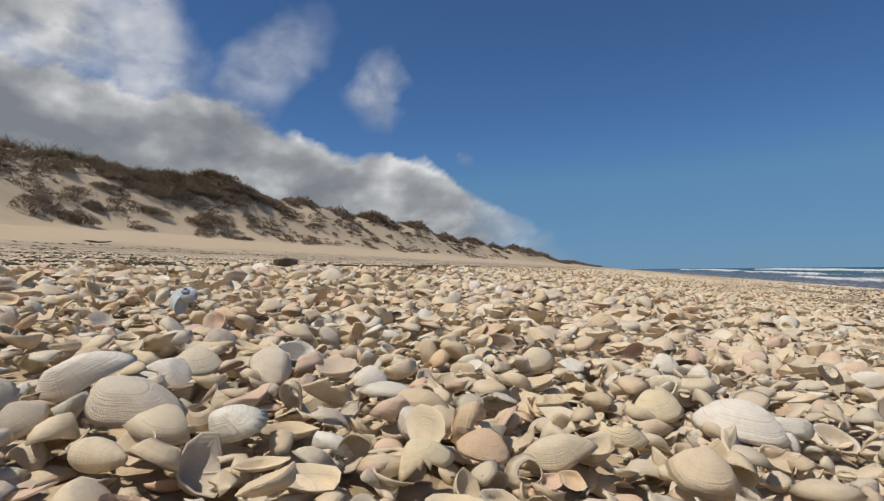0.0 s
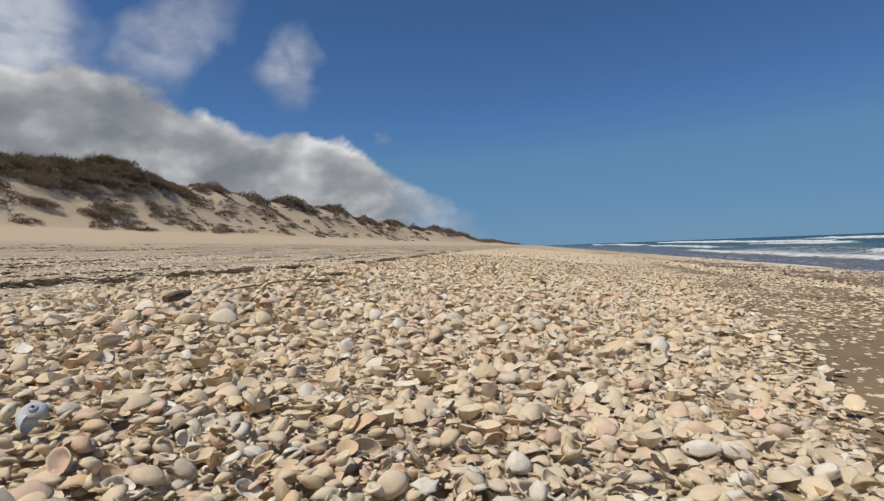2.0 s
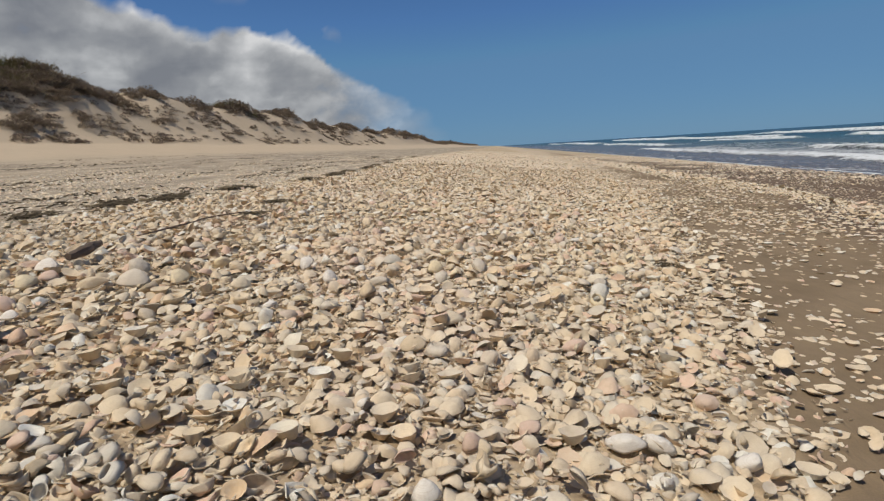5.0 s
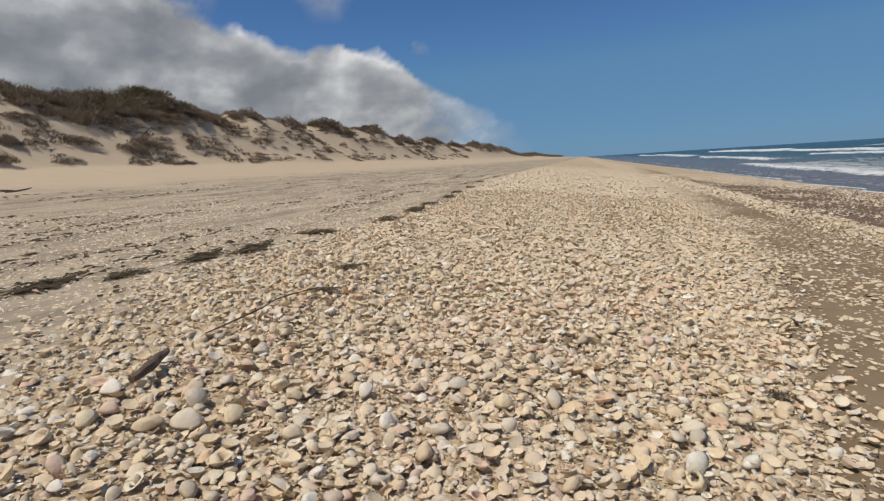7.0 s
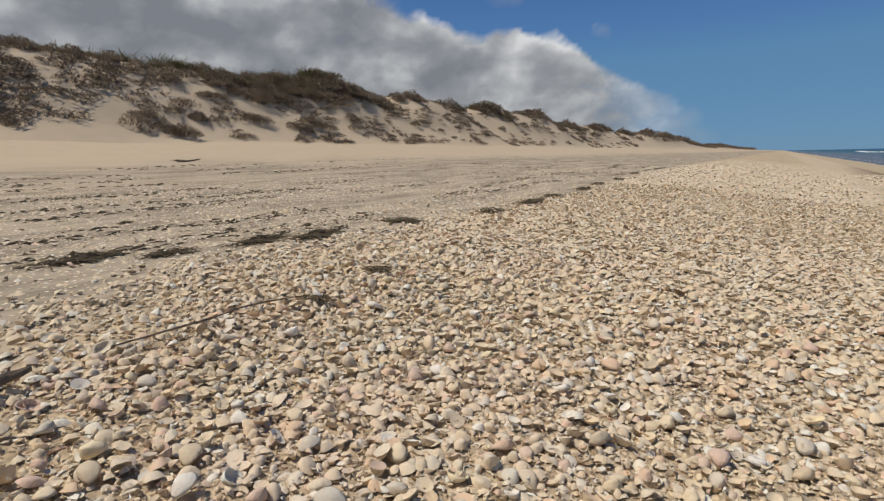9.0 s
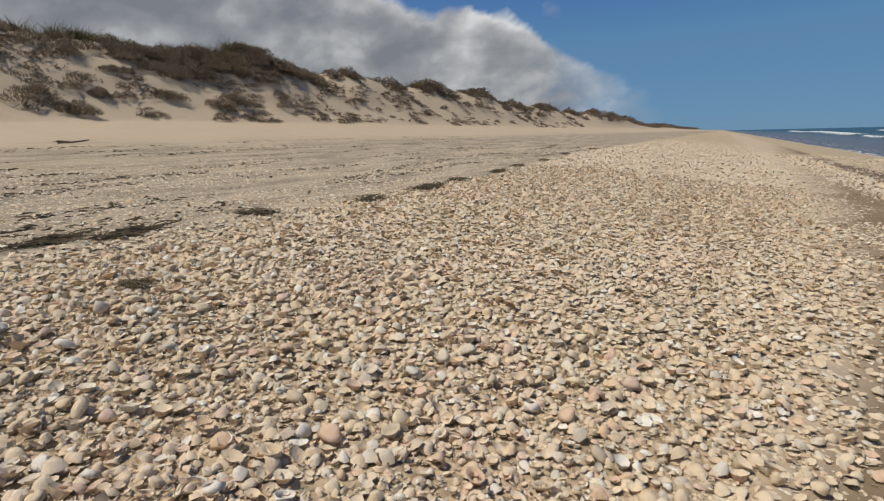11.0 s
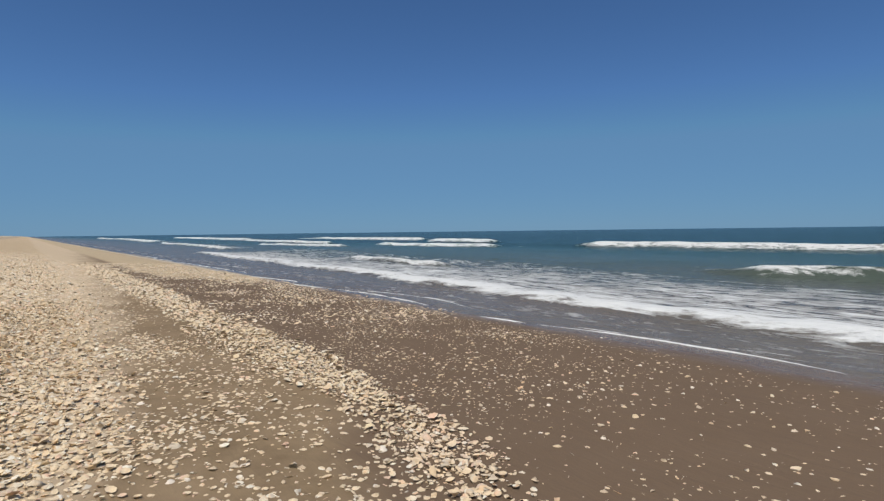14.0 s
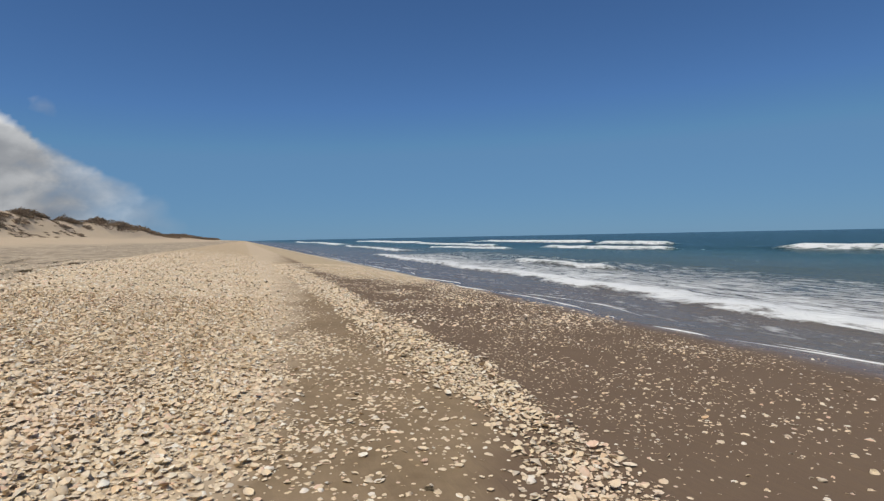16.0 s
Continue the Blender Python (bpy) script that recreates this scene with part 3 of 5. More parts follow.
def broken(rows, cols, span=1.9, seed=0, thick=0.06, ribs=0):
    """A curved piece broken out of a valve, with uneven edges."""
    r = random.Random(seed)
    turn, u0 = r.uniform(0, 6.3), r.uniform(0.15, 0.45)
    tall = r.uniform(0.3, 0.5)
    pts, uvs = [], []
    jig = [[(r.uniform(-0.16, 0.16), r.uniform(-0.2, 0.2)) if i in (0, rows) or j in (0, cols) else (0, 0) for j in range(cols + 1)] for i in range(rows + 1)]
    for skin in (0, 1):
        for i in range(rows + 1):
            for j in range(cols + 1):
                u = min(1.05, max(0.05, u0 + (1 - u0) * i / rows + jig[i][j][0]))
                t = turn + span * (j / cols - 0.5) + jig[i][j][1]
                rib = 1 + (0.03 * u * math.cos(ribs * t) if ribs else 0)
                s = (1 - skin * thick) * rib
                pts.append((0.85 * u * math.cos(t) * s, 0.85 * u * math.sin(t) * s, tall * (1 - u ** 2) * s - skin * thick * 0.5))
                uvs.append((t / 6.3, u))
    pts = np.array(pts, np.float32)
    pts -= np.array([*pts[:, :2].mean(0), pts[:, 2].min()], np.float32)
    pts *= 0.85 / np.ptp(pts[:, :2], axis=0).max()
    w = cols + 1
    faces = []
    for i in range(rows):
        for j in range(cols):
            a = i * w + j
            faces += [(a, a + w, a + w + 1), (a, a + w + 1, a + 1)]
    rim = [j for j in range(w)] + [i * w + cols for i in range(1, rows + 1)] + [rows * w + j for j in range(cols - 1, -1, -1)] + [i * w for i in range(rows - 1, 0, -1)]
    rim = rim[::-1]
    all_faces = np.array(closed_skin((faces, w * (rows + 1)), faces, rim), np.int32)
    return pts, all_faces, np.array(uvs, np.float32), np.arange(len(all_faces)) < 2 * len(faces)


def cup(segs, rings, wide, tall, seed, beak=0.5, lip=0.0, deep=0.93):
    """A lighter valve: a dome, and behind its sharp rim (a flat lip where one is given) a hollow of its own."""
    v, f, uv, _ = valve(rings, segs, wide=wide, tall=tall, seed=seed, beak=beak, rough=0.015)
    count = 1 + rings * segs
    rim = v[count - segs:count]
    middle = rim.mean(0)
    faces = [tuple(t) for t in f.tolist() if max(t) < count]
    pts, uvs, start = [v[:count], rim], [uv[:count], uv[count - segs:count]], count
    if lip:
        pts.append(middle + (rim - middle) * (1 - lip))
        uvs.append(uv[count - segs:count] * np.array((1, 1 - lip), np.float32))
        for j in range(segs):
            i, k = start + j, start + (j + 1) % segs
            faces += [(i, k + segs, i + segs), (i, k, k + segs)]
        start += segs
    faces += [(start + segs, start + j, start + (j + 1) % segs) for j in range(segs)]
    pts.append((middle + np.array((0, 0.06, tall * deep), np.float32))[None])
    uvs.append(np.array(((0.5, 0.1),), np.float32))
    return np.vstack(pts).astype(np.float32), np.array(faces, np.int32), np.vstack(uvs).astype(np.float32), np.full(len(faces), True)


def arc(pieces, seed, reach=3.4):
    """A curled piece of a worn rim: a bent wedge, thick in the middle."""
    r = random.Random(seed)
    pts, uvs, faces = [], [], []
    for k in range(pieces + 1):
        t = reach * (k / pieces - 0.5)
        w = 0.11 * (1 - 0.75 * abs(2 * k / pieces - 1)) * r.uniform(0.8, 1.2)
        for d, z in ((0.46, 0.0), (0.46 - 1.6 * w, 0.05), (0.44 - 0.3 * w, 2.3 * w + 0.04)):
            pts.append((d * math.cos(t), d * math.sin(t), z))
            uvs.append((k / pieces, 0.5 + z))
    for k in range(pieces):
        for j in range(3):
            i, n = 3 * k + j, 3 * k + (j + 1) % 3
            faces += [(i, n, n + 3), (i, n + 3, i + 3)]
    return np.array(pts, np.float32) - np.array((0.25, 0, 0), np.float32), np.array(faces, np.int32), np.array(uvs, np.float32), np.full(len(faces), False)


def cap(segs, wide, tall, seed):
    """The plainest shell, for those far off: a low uneven dome with its rim in the sand."""
    v, f, uv, _ = valve(1, segs, wide=wide, tall=tall, seed=seed, beak=0.4, rough=0.05)
    keep = [t for t in f.tolist() if max(t) <= segs]
    return v[:segs + 1], np.array(keep, np.int32), uv[:segs + 1], np.full(len(keep), True)


def coiled(turns=2.6, steps_round=34, sides=10):
    """A moon snail: a tube that swells as it winds round and down."""
    pts, uvs = [], []
    for k in range(steps_round + 1):
        s = k / steps_round
        grow = 0.06 * math.exp(2.05 * s)
        t = 2 * math.pi * turns * s
        lift = 0.52 - 0.40 * s ** 1.3
        for j in range(sides):
            q = 2 * math.pi * j / sides
            rad = 0.45 * grow + grow * 0.62 * math.cos(q)
            pts.append((rad * math.cos(t), rad * math.sin(t), lift + grow * 0.62 * math.sin(q)))
            uvs.append((q / 6.3, s * 6))
    faces = []
    for k in range(steps_round):
        for j in range(sides):
            a, b = k * sides + j, k * sides + (j + 1) % sides
            faces += [(a, b, b + sides), (a, b + sides, a + sides)]
    cap = len(pts)
    pts.append(tuple(np.mean(pts[-sides:], 0) - np.array((0.02, 0.06, 0.0))))
    uvs.append((0.5, 6))
    faces += [(cap, cap - sides + (j + 1) % sides, cap - sides + j) for j in range(sides)]
    pts = np.array(pts, np.float32)
    pts[:, 2] -= pts[:, 2].min()
    return pts, np.array(faces, np.int32), np.array(uvs, np.float32), np.full(len(faces), True)


def spindle(rings=12, sides=16):
    """An olive shell: a smooth tapered barrel with a short spire, a folded lip and a slit along one side."""
    pts, uvs, faces = [], [], []
    for k in range(rings + 1):
        u = k / rings
        wide = 0.26 * math.sin(math.pi * min(1.0, 0.04 + 0.93 * u) ** 0.8) ** 0.6 * (1 - 0.18 * u)
        for j in range(sides):
            t = 2 * math.pi * j / sides
            d = wide * (1 - (0.28 if j == 0 and 2 < k < rings else 0.0))
            pts.append((d * math.cos(t), 0.5 - u, d * math.sin(t)))
            uvs.append((abs(2 * j / sides - 1), u))
    for k in range(rings):
        for j in range(sides):
            a, b = k * sides + j, k * sides + (j + 1) % sides
            faces += [(a, b, b + sides), (a, b + sides, a + sides)]
    for ring in (0, rings):
        c = len(pts)
        pts.append((0, 0.52 - 1.04 * (ring > 0), 0))
        uvs.append((0.5, float(ring > 0)))
        for j in range(sides):
            a, b = ring * sides + j, ring * sides + (j + 1) % sides
            faces.append((a, b, c) if ring else (b, a, c))
    return np.array(pts, np.float32), np.array(faces, np.int32), np.array(uvs, np.float32), np.full(len(faces), True)


def turned(count, rng, tilt, flip_share):
    """Turning matrices: any bearing, a lean up to about tilt, and a share that lies hollow side up."""
    yaw, lean, side = rng.uniform(0, 6.283, count), np.abs(rng.normal(0, tilt, count)), rng.uniform(0, 6.283, count)
    flip = rng.rand(count) < flip_share
    cy, sy_ = np.cos(yaw), np.sin(yaw)
    z = np.zeros(count)
    rz = np.stack([np.stack([cy, -sy_, z], 1), np.stack([sy_, cy, z], 1), np.stack([z, z, z + 1], 1)], 1)
    ax, ay = np.cos(side), np.sin(side)
    c, s = np.cos(lean), np.sin(lean)
    k = np.zeros((count, 3, 3))
    k[:, 0, 2], k[:, 1, 2], k[:, 2, 0], k[:, 2, 1] = ay, -ax, -ay, ax
    rl = np.eye(3)[None] + s[:, None, None] * k + (1 - c)[:, None, None] * (k @ k)
    rf = np.where(flip[:, None, None], np.diag([1.0, -1.0, -1.0])[None], np.eye(3)[None])
    return rl @ rz @ rf


def strewn(name, shapes, weights, x, y, size, rng, tilt=0.35, flip_share=0.25, sink=0.12, pile=0.3, label="", category="shells", flat=1.0):
    """One mesh of many loose shells, each sunk a little into what it lies on."""
    kind = rng.choice(len(shapes), len(x), p=np.array(weights) / np.sum(weights))
    base = shore_height(x, y)
    lift = pile * size * rng.rand(len(x)) ** 1.6
    all_v, all_f, all_uv, all_s, start = [], [], [], [], 0
    for k, (v, f, uv, smooth) in enumerate(shapes):
        pick = np.where(kind == k)[0]
        if not len(pick):
            continue
        m = turned(len(pick), rng, tilt, flip_share) * size[pick][:, None, None]
        squash = np.stack([rng.uniform(0.9, 1.1, len(pick)), rng.uniform(0.88, 1.06, len(pick)), flat * rng.uniform(0.7, 1.15, len(pick))], 1)
        p = np.einsum("nij,nvj->nvi", m, v[None] * squash[:, None, :])
        low = p[:, :, 2].min(1)
        p[:, :, 0] += x[pick][:, None]
        p[:, :, 1] += y[pick][:, None]
        p[:, :, 2] += (base[pick] + lift[pick] - low - sink * size[pick])[:, None]
        all_v.append(p.reshape(-1, 3))
        all_f.append((f[None] + (np.arange(len(pick)) * len(v))[:, None, None] + start).reshape(-1, 3))
        all_uv.append(np.tile(uv, (len(pick), 1)))
        all_s.append(np.tile(smooth, len(pick)))
        start += len(pick) * len(v)
    ob = new(name, mesh_from(name, np.concatenate(all_v), np.concatenate(all_f), SHELL_MANY, uv=np.concatenate(all_uv), smooth=np.concatenate(all_s)))
    return tagged(ob, label, category, kind="stuff")


def scatter_points(rng, x0, x1, y0, y1, density, cover, loose=0.75):
    """Places kept by cover; loose: how far they stray from an even packing, in steps of it."""
    step = density ** -0.5
    x, y = np.meshgrid(np.arange(x0, x1, step), np.arange(y0, y1, step))
    x = x + (np.arange(len(x)) % 2)[:, None] * 0.5 * step
    x = (x + rng.uniform(-loose, loose, x.shape) * step).ravel()
    y = (y + rng.uniform(-loose, loose, y.shape) * step).ravel()
    keep = (rng.rand(len(x)) < cover(x, y)) & (x > x0) & (x < x1) & (y > y0) & (y < y1)
    return x[keep], y[keep]


def sizes(rng, count, mean, spread=0.38, low=0.012, high=0.085):
    return np.clip(mean * np.exp(rng.normal(0, spread, count)), low, high)


rng = np.random.RandomState(21)
FINE = [valve(3, 12, wide=w, tall=t, ribs=b, seed=k, rough=q, thick=0.06, chip=0.5 * (k % 2)) for k, (w, t, b, q) in enumerate(((1.12, 0.28, 0, 0.02), (1.0, 0.36, 5, 0.02), (1.2, 0.25, 0, 0.02), (1.05, 0.38, 5, 0.03)))]
FINE += [broken(3, 3, s, k, ribs=b) for k, (s, b) in enumerate(((1.6, 0), (2.2, 9), (1.2, 0), (2.8, 0)))] + [valve(2, 12, hole=0.55, seed=9, rough=0.02)]
CLOSE = [cup(9, 2, w, t, k, lip=0.1) for k, (w, t) in enumerate(((1.1, 0.4), (1.0, 0.48), (1.2, 0.35), (1.04, 0.44)))] + [broken(2, 2, s, k) for k, s in enumerate((1.8, 2.4, 2.9))] + [arc(5, 1), arc(4, 2, 2.4)]
NEAR = [cup(7, 2, w, t, k) for k, (w, t) in enumerate(((1.1, 0.4), (1.0, 0.48), (1.2, 0.35), (1.04, 0.44)))] + [broken(1, 2, s, k) for k, s in enumerate((1.8, 2.4, 2.9))] + [arc(4, 3), arc(3, 4, 2.4)]
LIGHT = [cup(7, 1, w, t, k) for k, (w, t) in enumerate(((1.1, 0.34), (1.0, 0.4), (1.2, 0.3)))] + [broken(1, 2, s, k) for k, s in enumerate((1.6, 2.3))]
FAR = [cup(6, 1, w, t, k) for k, (w, t) in enumerate(((1.12, 0.28), (1.0, 0.35)))] + [broken(1, 1, s, k) for k, s in enumerate((1.5, 2.2, 1.1))]
TINY = [cap(6, w, t, k) for k, (w, t) in enumerate(((1.15, 0.3), (1.0, 0.36), (1.3, 0.26)))]
CLOSE_SHARE, NEAR_SHARE, LIGHT_SHARE, FAR_SHARE = (5, 4, 3, 4, 2, 1.5, 1, 3.5, 2.5), (5, 4, 3, 4, 2, 1.5, 1, 3, 2), (4, 4, 3, 1.5, 1.5), (3, 3, 2, 2, 2)


def in_box(x, y, x0, x1, y0, y1):
    return (x > x0) & (x < x1) & (y > y0) & (y < y1)


# shells told apart: kind, place, size, bearing, tilt, lean, tint, height over the ground, hollow side up
PLACED_SHELLS = (
    ("clam_shell", -2.602, -2.845, 0.078, 200, -24, -14, "white", 0.020), ("surf_clam_shell", -2.500, -2.885, 0.074, 165, -10, 10, "grey", 0.028),
    ("olive_shell", -2.458, -2.950, 0.050, 85, 20, 0, "", 0.016), ("worn_shell_ring", -2.420, -2.943, 0.037, 20, 35, 10, "", 0.020),
    ("clam_shell", -2.550, -2.940, 0.034, 60, -50, 20, "grey", 0.018), ("cockle_shell", -2.592, -2.936, 0.045, 120, -30, 30, "grey", 0.018),
    ("ark_shell", -2.408, -2.868, 0.051, 150, -20, -22, "", 0.022), ("clam_shell", -2.627, -2.749, 0.037, 40, 60, 0, "yellow", 0.020, True),
    ("worn_shell_ring", -2.420, -2.782, 0.035, 80, 62, 25, "", 0.022), ("clam_shell", -2.590, -2.720, 0.053, 30, -18, 8, "", 0.022),
    ("surf_clam_shell", -2.508, -2.690, 0.054, -40, -20, 18, "grey", 0.022), ("broken_shell", -2.366, -2.800, 0.042, 100, 25, 10, "grey", 0.018),
    ("clam_shell", -2.405, -2.640, 0.037, 20, -25, 10, "white", 0.024), ("clam_shell", -2.230, -2.785, 0.040, 0, -14, 12, "", 0.022),
    ("surf_clam_shell", -2.172, -2.762, 0.054, 190, -12, -12, "", 0.020), ("chipped_shell", -2.262, -2.838, 0.043, 60, -20, 0, "yellow", 0.020),
    ("broken_shell", -2.122, -2.690, 0.050, 60, -35, 10, "yellow", 0.024), ("surf_clam_shell", -2.000, -2.572, 0.072, -10, -14, 8, "white", 0.022),
    ("clam_shell", -2.082, -2.550, 0.056, 30, -20, 0, "yellow", 0.020), ("clam_shell", -1.944, -2.530, 0.050, 30, 40, 0, "", 0.022, True),
    ("cockle_shell", -2.302, -2.762, 0.034, 100, -24, 14, "white", 0.020), ("clam_shell", -2.056, -2.375, 0.051, 160, -14, 0, "", 0.024),
    ("clam_shell", -2.655, -2.606, 0.043, 70, -30, 30, "grey", 0.022),
    ("clam_shell", -2.180, -1.500, 0.072, 10, -18, 0, "", 0.018),
    ("moon_snail_shell", -2.978, -2.318, 0.075, 60, -35, 20, "blue", 0.016), ("broken_shell", -2.732, -2.802, 0.069, 20, 30, 0, "", 0.012),
    ("broken_shell", -1.910, -1.830, 0.055, 60, 10, 10, "reddish", 0.018), ("cockle_shell", -2.050, -2.200, 0.052, 15, -15, 0, "white", 0.016),
    ("surf_clam_shell", -1.660, -1.950, 0.066, 160, -10, -8, "white", 0.016), ("ark_shell", -1.590, -1.940, 0.058, 140, -12, 0, "white", 0.016),
    ("clam_shell", -2.900, -2.150, 0.060, 60, -10, 0, "", 0.016), ("clam_shell", -3.470, -1.520, 0.050, 0, -10, 0, "white", 0.02),
    ("clam_shell", -2.822, -0.595, 0.072, 70, -30, 0, "white", 0.018), ("clam_shell", -3.027, -0.245, 0.062, 20, -20, 0, "white", 0.018), ("clam_shell", -3.870, -0.910, 0.092, 0, -14, 0, "white", 0.02),
    ("cockle_shell", -3.443, -0.905, 0.098, 100, -22, 10, "grey", 0.02), ("clam_shell", -3.364, -1.065, 0.108, 10, -16, 10, "grey", 0.022),
    ("clam_shell", -3.105, -0.717, 0.078, 150, -16, 8, "", 0.02), ("clam_shell", -3.550, -0.784, 0.068, 40, -16, 0, "", 0.02), ("surf_clam_shell", -2.456, -0.379, 0.078, 20, -12, 12, "", 0.018),
    ("surf_clam_shell", -3.495, -1.120, 0.092, 200, -14, 0, "", 0.02), ("clam_shell", -3.237, -0.955, 0.086, 90, -14, 14, "yellow", 0.018), ("cockle_shell", -2.223, -0.505, 0.080, 30, -18, 8, "yellow", 0.018),
    ("clam_shell", -2.958, -0.482, 0.086, 120, -16, -8, "", 0.018), ("surf_clam_shell", -2.700, -0.216, 0.066, 70, -12, 0, "grey", 0.018), ("clam_shell", -2.100, 3.820, 0.050, 0, -8, 0, "white", 0.016),
    ("worn_shell_ring", 0.540, 4.240, 0.085, 0, 0, 0, "grey", -0.012), ("clam_shell", 0.410, 3.680, 0.055, 20, 0, 0, "white", -0.008),
    ("clam_shell", 0.980, 3.820, 0.050, 70, 0, 0, "", -0.008), ("clam_shell", 1.650, 3.420, 0.060, 10, 0, 0, "white", 0.0),
    ("worn_shell_ring", 3.790, 2.920, 0.070, 0, 0, 0, "", -0.01), ("clam_shell", 2.690, 2.820, 0.060, 140, 0, 0, "", -0.008),
    ("clam_shell", 3.430, 3.550, 0.050, 10, 0, 0, "white", -0.008), ("clam_shell", 4.330, 3.640, 0.060, 50, 0, 0, "white", -0.008),
    ("clam_shell", 3.900, 2.080, 0.055, 80, 0, 0, "", -0.008), ("broken_shell", 4.570, 2.020, 0.060, 10, 0, 0, "grey", -0.006),
    ("clam_shell", 0.520, 5.450, 0.060, 0, 0, 0, "white", -0.008), ("broken_shell", 1.790, 3.840, 0.080, 30, 5, 0, "yellow", 0.008),
    ("broken_shell", 1.860, 3.780, 0.060, 90, 5, 0, "yellow", 0.01), ("clam_shell", 5.160, 2.710, 0.050, 10, 0, 0, "white", -0.008),
    ("clam_shell", -2.74, -2.56, 0.052, 30, -15, 8, "reddish", 0.018), ("broken_shell", -2.66, -2.44, 0.05, 80, 10, 0, "reddish", 0.018),
    ("surf_clam_shell", -2.83, -2.38, 0.058, 150, -12, 0, "reddish", 0.018), ("cockle_shell", -1.98, -2.02, 0.045, 40, -18, 0, "reddish", 0.018),
)


def clear_of_placed(x, y):
    free = np.ones(np.shape(x))
    for row in PLACED_SHELLS:
        free = free * ((x - row[1]) ** 2 + (y - row[2]) ** 2 > (0.4 * row[3]) ** 2)
    return free


BED_WORDS = "dense bed of weathered cream and tan seashells"
# the ridge by distance from the path: x span, y span, what is left out of it, pieces a square metre, mean size, shapes, shares, lean, pile
DONE = (0, 0, 0, 0)
for (x0, x1, y0, y1), out, dense, mean, shapes, share, lean, pile, low in (
    ((-3.3, -1.0, -3.12, -2.1), DONE, 1650, 0.034, FINE, (4, 4, 3, 3, 2.5, 2, 2, 1.5, 1), 0.42, 0.75, 1.0),
    ((-3.9, -0.6, -3.12, 0.3), (-3.3, -1.0, -3.12, -2.1), 1500, 0.034, CLOSE, CLOSE_SHARE, 0.36, 0.36, 1.0),
    ((-5.0, 0.3, -3.12, 2.9), (-3.9, -0.6, -3.12, 0.3), 1450, 0.0335, NEAR, NEAR_SHARE, 0.36, 0.34, 1.0),
    ((-6.2, 0.8, -3.12, 6.6), (-5.0, 0.3, -3.12, 2.9), 1150, 0.035, LIGHT, LIGHT_SHARE, 0.36, 0.32, 1.0),
    ((-6.6, 1.2, 6.6, 14), DONE, 560, 0.043, FAR, FAR_SHARE, 0.4, 0.5, 1.0),
):
    px, py = scatter_points(rng, x0, x1, y0, y1, dense, lambda x, y: bed_cover(x, y) ** 0.9 * ~in_box(x, y, *out) * clear_of_placed(x, y))
    strewn("shell_bed", shapes, share, px, py, sizes(rng, len(px), mean, 0.42, high=0.052 if shapes is FINE else 0.07), rng, lean, 0.42, 0.1, pile, label=BED_WORDS, flat=low)
CRUMBS = [broken(1, 1, s, k) for k, s in enumerate((1.5, 2.2, 1.1))] + [arc(2, 5, 2.2)]
px, py = scatter_points(rng, -4.0, -0.4, -2.3, 1.4, 1300, lambda x, y: bed_cover(x, y), 1.2)
strewn("shell_bed", CRUMBS, (2, 2, 2, 3), px, py, sizes(rng, len(px), 0.018, 0.35), rng, 0.5, 0.4, 0.05, 1.3, label="small broken seashell pieces between larger shells")
px, py = scatter_points(rng, -2.85, -1.65, -3.05, -2.2, 1500, lambda x, y: bed_cover(x, y) * clear_of_placed(x, y), 1.2)
strewn("shell_bed", FINE[:8], (3, 3, 3, 3, 2, 2, 2, 2), px, py, sizes(rng, len(px), 0.02, 0.3), rng, 0.5, 0.45, 0.1, 0.9, label="small broken seashell pieces between larger shells")
px, py = scatter_points(rng, -7.0, 1.4, 14, 70, 130, lambda x, y: bed_cover(x, y) * np.clip(1.15 - (y - 14) / 45, 0.0, 1) ** 1.5)
strewn("shell_bed", TINY, (1, 1, 1), px, py, sizes(rng, len(px), 0.062), rng, 0.3, 0.0, 0.1, 0.1, label="distant part of the shell bed along the ridge")
px, py = scatter_points(rng, -6.4, -0.4, -12, -3.12, 420, lambda x, y: bed_cover(x, y))
strewn("shell_bed", TINY, (1, 1, 1), px, py, sizes(rng, len(px), 0.046), rng, 0.3, 0.0, 0.08, 0.3, label=BED_WORDS)


def strip_density(x, y):
    return strip_cover(x, y) * (0.6 + 0.4 * (fractal(x * 2, y * 1.2, 83) > 0.45))


px, py = scatter_points(rng, 0.9, 2.9, 0.4, 9, 1150, strip_density)
strewn("shell_strip", LIGHT, LIGHT_SHARE, px, py, sizes(rng, len(px), 0.031, 0.42), rng, 0.34, 0.45, 0.12, 0.3, label="narrow strip of piled cream seashells on damp sand", flat=0.85)
px, py = scatter_points(rng, 0.9, 2.9, 9, 34, 300, strip_density)
strewn("shell_strip", TINY, (1, 1, 1), px, py, sizes(rng, len(px), 0.047), rng, 0.35, 0.0, label="narrow strip of piled cream seashells on damp sand")


